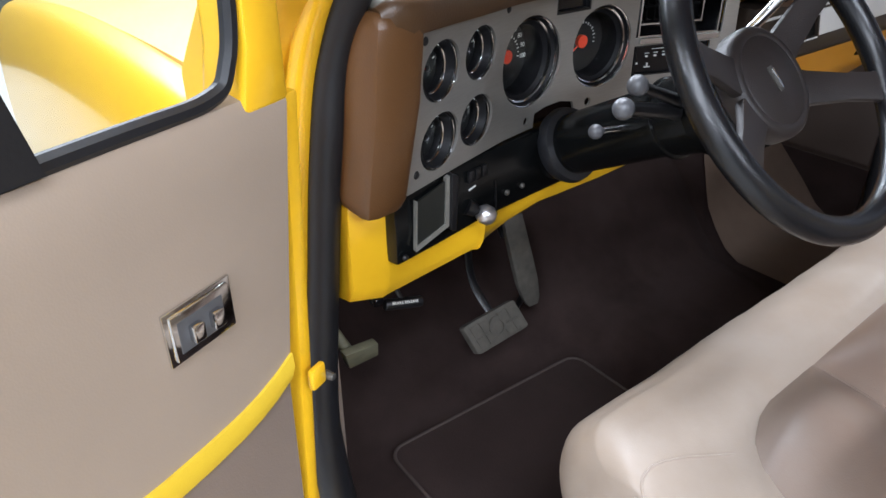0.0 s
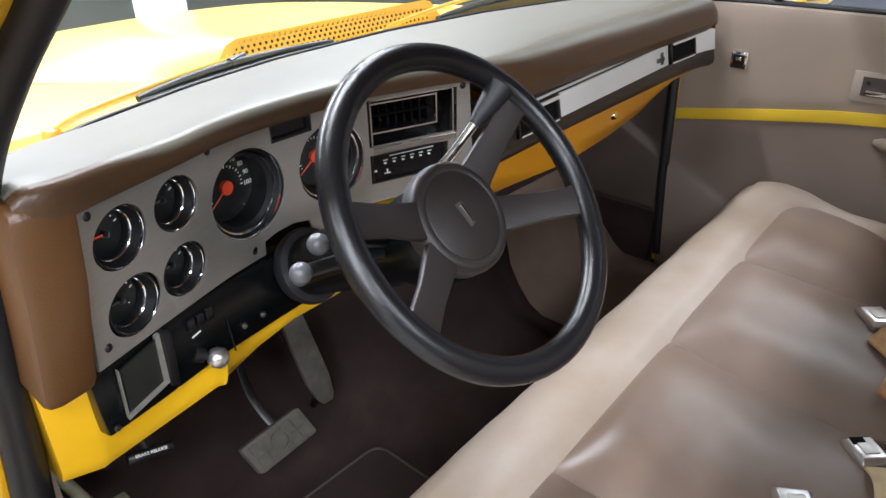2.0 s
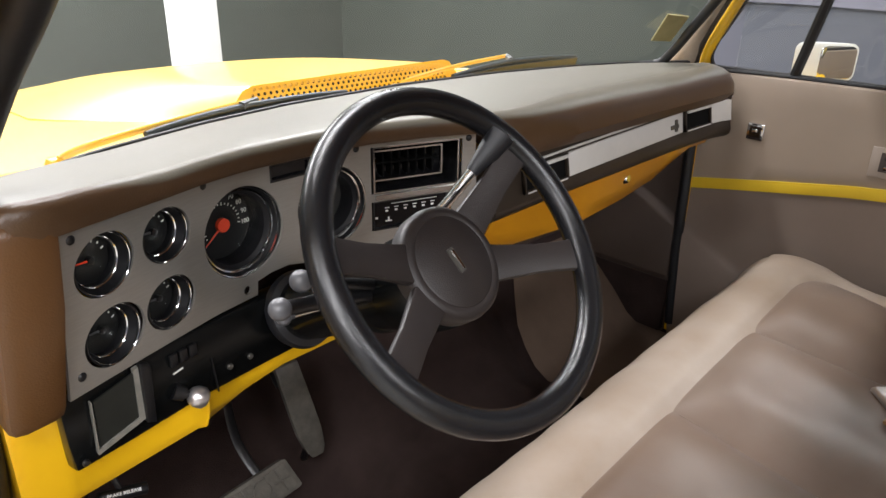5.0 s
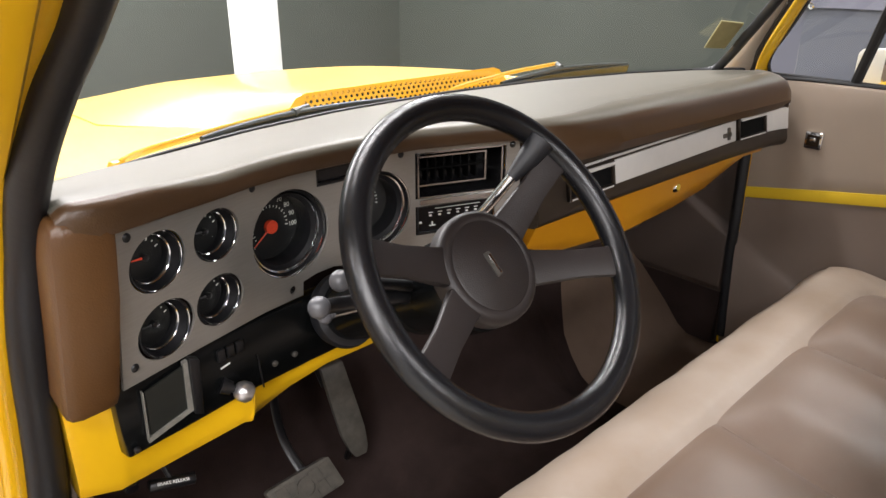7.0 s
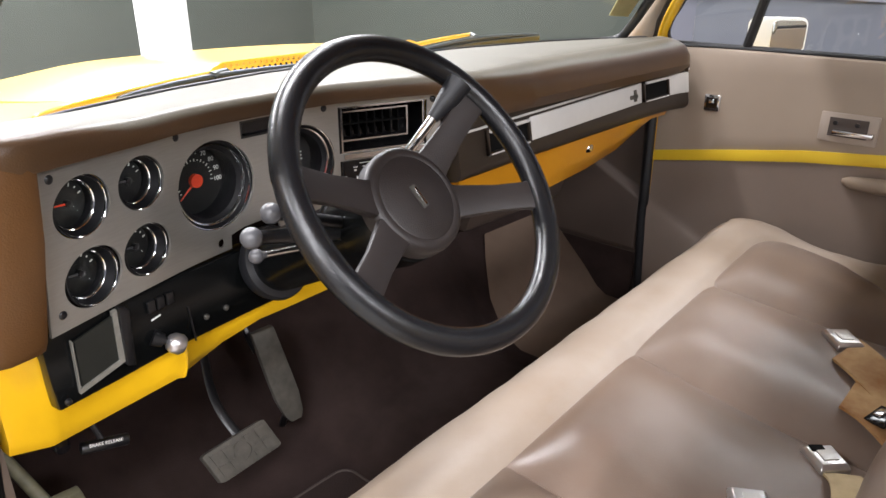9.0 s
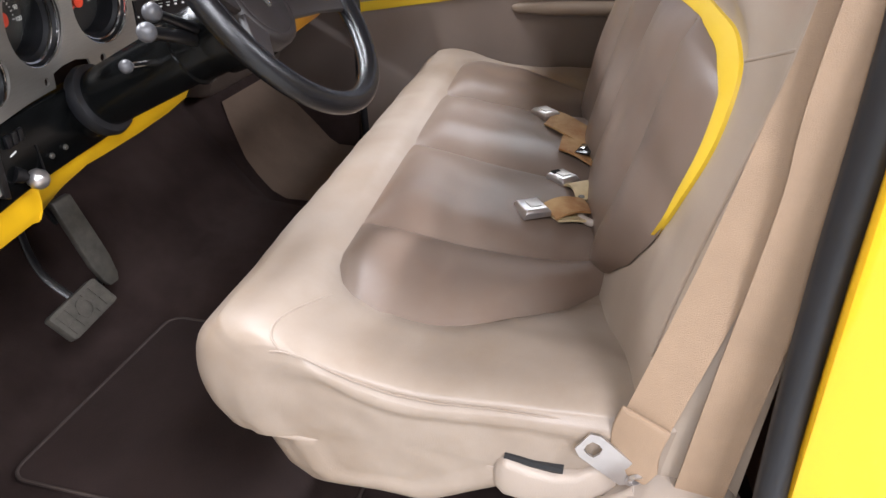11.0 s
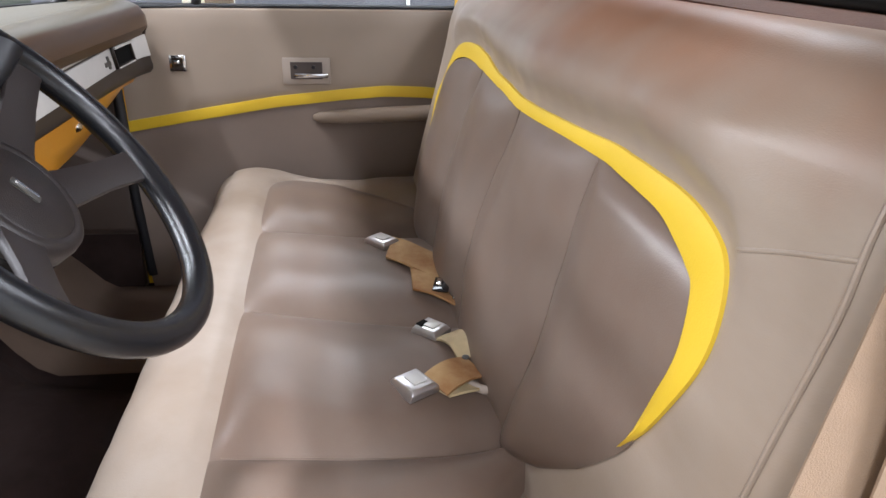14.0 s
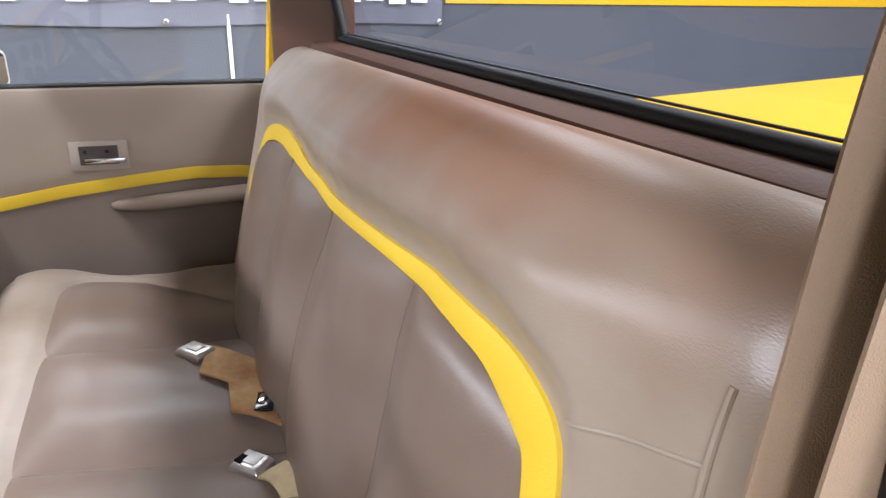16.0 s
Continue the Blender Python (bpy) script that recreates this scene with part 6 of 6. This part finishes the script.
part("latch_window", Shape().box(on_seat(0.112, -0.182, 0.021), (0.026, 0.010, 0.003), Matrix.Rotation(radians(-12), 4, "Z")), CHROME, far, bevel=0.001)
part("latch_bar", Shape().tube([on_seat(0.134, -0.208, 0.018), on_seat(0.098, -0.209, 0.019), on_seat(0.066, -0.206, 0.018)], 0.0055, 10), CHROME, far, "chrome latch bar")
lap_belt("square chrome lap belt buckle on short stained webbing", [
    ([on_seat(-0.212, -0.146, 0.008), on_seat(-0.202, -0.163, 0.018), on_seat(-0.184, -0.185, 0.020), on_seat(-0.160, -0.212, 0.012)], Vector((0.046, 0.030, 0.004)), BELT_OLD),
    ([on_seat(-0.214, -0.147, 0.004), on_seat(-0.206, -0.170, 0.008), on_seat(-0.196, -0.192, 0.008)], Vector((0.040, 0.036, 0.0)), BELT_PALE)],
    (-0.232, -0.094), (-0.204, -0.137), rest(-0.22, -0.12, 0.002), 0.026)
mid = lap_belt("narrow chrome belt tongue on creased pale webbing", [
    ([on_seat(-0.066, -0.178, 0.008), on_seat(-0.088, -0.190, 0.018), on_seat(-0.112, -0.200, 0.022), on_seat(-0.138, -0.209, 0.014)], Vector((0.016, -0.042, 0.006)), BELT_PALE)],
    (-0.030, -0.134), (-0.066, -0.172), rest(-0.05, -0.155, 0.002), 0.021)
# black patch on the metal for the shade in its slot
part("slot_shade", Shape().box(on_seat(-0.044, -0.140, 0.018), (0.012, 0.018, 0.003), Matrix.Rotation(radians(42), 4, "Z")), HOLE_SHADE, mid, "flat black patch for the shade in the slot", smooth=False)
part("rivet", Shape().lathe([(0.001, 0.003), (0.005, 0.002), (0.006, 0.0)], Matrix.Translation(on_seat(-0.162, -0.196, 0.028)), 12), BADGE, mid, "dark rivet")
ml = thing("belt_end_loop", on_seat(-0.21, -0.21, 0.0), "pale plastic belt sleeve lying at the seat crease", "belt loop")
part("loop", Shape().tube([on_seat(-0.195, -0.196, 0.008), on_seat(-0.206, -0.204, 0.010), on_seat(-0.212, -0.216, 0.010), on_seat(-0.208, -0.230, 0.008)], 0.007, 10), PLASTIC_BEIGE, ml, "pale plastic sleeve")

# ---- pedals and floor ----
bp = thing("brake_pedal", (-0.46, 0.62, 0.6), "worn grey rubber brake pedal on a black arm", "pedal", "pedals")
A, B, C = Vector((-0.543, 0.632, 0.71)), Vector((-0.402, 0.611, 0.666)), Vector((-0.528, 0.602, 0.661))
E1, E2 = (B - C), (C - A)
EN = E1.cross(E2).normalized()
if EN.y > 0:
    EN = -EN
pad = Shape().prism(rounded(1.0, 1.0, 0.08, 3), lambda u, v, w: A + E1 * (u + 0.5) + E2 * (v + 0.5) - EN * w, 0.016)
pd = part("pad", pad, PEDAL, bp, "worn grey rubber pad", bevel=0.002)
rib = Shape()
for k in range(5):
    for h in range(2):
        u0, v0 = 0.08 + 0.175 * k, 0.12 + 0.42 * h
        if k == 2:
            continue
        rib.prism([(u0, v0), (u0 + 0.14, v0), (u0 + 0.14, v0 + 0.34), (u0, v0 + 0.34)], lambda u, v, w: A + E1 * u + E2 * v + EN * w, 0.0022)
part("tread", rib, PEDAL, pd, smooth=False)
part("tread_ring", Shape().lathe([(0.014, 0.0), (0.014, 0.003), (0.019, 0.003), (0.019, 0.0)], Matrix.Translation(A + E1 * 0.5 + E2 * 0.5) @ EN.to_track_quat("Z", "Y").to_matrix().to_4x4(), 24, close=True), PEDAL, pd)
part("arm", Shape().tube(smooth_line([(-0.462, 0.64, 0.69), (-0.475, 0.69, 0.75), (-0.48, 0.70, 0.85), (-0.475, 0.68, 0.98)], 6), 0.009, 10, flat=0.5), BLACK, bp, "black steel arm")
ap = thing("accelerator_pedal", (-0.25, 0.8, 0.55), "tall grey rubber accelerator pedal on the toe board", "pedal", "pedals")
part("pad", Shape().loft([[Vector((-0.342 + 0.006 * k + sx * w, 0.735 - 0.012 * k + sy, 0.825 - 0.046 * k)) for sx, sy in ((-1, 0), (1, 0), (1, 0.014), (-1, 0.014))] for k, w in ((0, 0.024), (1, 0.025), (2, 0.026), (3, 0.026), (3.8, 0.02), (4.1, 0.012))]), PEDAL, ap, bevel=0.003)
part("arm", Shape().tube([(-0.355, 0.745, 0.78), (-0.36, 0.80, 0.86), (-0.36, 0.84, 0.95)], 0.007, 8), BLACK, ap)
part("foot", Shape().tube([(-0.318, 0.71, 0.66), (-0.318, 0.74, 0.60)], 0.007, 8), BLACK, ap)
pp = thing("parking_brake_pedal", (-0.76, 0.6, 0.7), "small worn parking brake pedal near the kick panel", "pedal", "pedals")
part("pad", Shape().prism([(-0.794, 0.791), (-0.736, 0.787), (-0.726, 0.748), (-0.776, 0.743)], lambda u, v, w: Vector((u, 0.60 - (v - 0.77) * 0.5 + w, v)), 0.018), PARK, pp, bevel=0.002)
part("arm", Shape().tube([(-0.775, 0.62, 0.775), (-0.80, 0.66, 0.84), (-0.805, 0.70, 0.98)], 0.009, 10), PARK, pp)
rh = thing("brake_release_handle", (-0.70, 0.58, 0.85), "black brake release pull handle with white lettering", "handle")
h0, h1 = Vector((-0.728, 0.583, 0.858)), Vector((-0.668, 0.575, 0.846))
part("grip", Shape().tube([h0, h1], 0.0085, 12), BLACK, rh, bevel=0.002)
part("stem", Shape().tube([(h0 + h1) / 2, Vector((-0.71, 0.60, 0.90)), Vector((-0.715, 0.62, 0.95))], 0.004, 8), BLACK, rh)
hd = (h1 - h0).normalized()
hn = Vector((-0.25, -0.75, 0.6)).normalized()
hn = (hn - hd * hn.dot(hd)).normalized()
hm = Matrix((hd, hn.cross(hd), hn)).transposed().to_4x4()
hm.translation = (h0 + h1) / 2 + hn * 0.0087
letters("BRAKE RELEASE", hm, 0.0062, WHITE, rh)
hk = thing("hood_release_knob", (-0.755, 0.56, 0.89), "small black pull knob under the dash", "knob")
part("knob", Shape().lathe([(0.001, 0.010), (0.008, 0.009), (0.0105, 0.004), (0.0105, -0.004), (0.006, -0.008), (0.004, -0.03), (0.001, -0.03)], look((-0.755, 0.56, 0.892), (-0.755, 0.66, 0.93)), 18), GLOSS_BLACK, hk)
mt = thing("floor_mat", (-0.49, 0.4, FLOOR_Z), "dark brown heel mat stitched into the carpet", "floor mat")
s = Shape().prism(rounded(0.46, 0.55, 0.03, 5), lambda u, v, w: Vector((-0.487 + u, 0.345 + v, FLOOR_Z + 0.002 + tunnel_height(-0.487 + u, 0.345 + v) + w)), 0.006)
part("mat", s, MAT_RUBBER, mt)
ring = [Vector((-0.487 + u, 0.345 + v, FLOOR_Z + 0.008 + tunnel_height(-0.487 + u, 0.345 + v))) for u, v in rounded(0.455, 0.545, 0.03, 5)]
part("piping", Shape().tube(ring, 0.003, 8, closed=True), PIPING, mt, "slightly lighter piping")
def liner_left(v):
    return lerp_table(-0.35 + 1.24 * v, [(-0.35, 0.36), (0.70, 0.345), (0.757, 0.36), (0.836, 0.43), (0.90, 0.50), (0.95, 0.60)])


s = Shape().grid(lambda u, v: floor_point(liner_left(v) + (0.79 - liner_left(v)) * u, -0.35 + 1.24 * v) + Vector((0, -0.004, 0.006)), [i / 24 for i in range(25)], [j / 30 for j in range(31)])
setting("floor_liner", s, LINER, "lighter brown floor liner on the passenger side", "floor mat")
setting("heater_box", Shape().loft([[Vector((x, 0.78, 0.99)), Vector((x, 0.80, 0.88)), Vector((x, 0.83, 0.80)), Vector((x, 0.95, 0.79)), Vector((x, 0.95, 0.99))] for x in (0.34, 0.78)]), KICK_SHADED, "dark brown box below the dashboard", "heater box", bevel=0.02)

# ---- closing the cab ----
setting("rocker_right", Shape().box((0.89, 0.1, 0.50), (0.14, 1.1, 0.12)), YELLOW, "yellow painted door sill", "sill", bevel=0.01)
setting("rocker_left", Shape().box((-0.85, 0.05, 0.47), (0.08, 1.1, 0.10)), YELLOW, "yellow painted door sill", "sill", bevel=0.01)
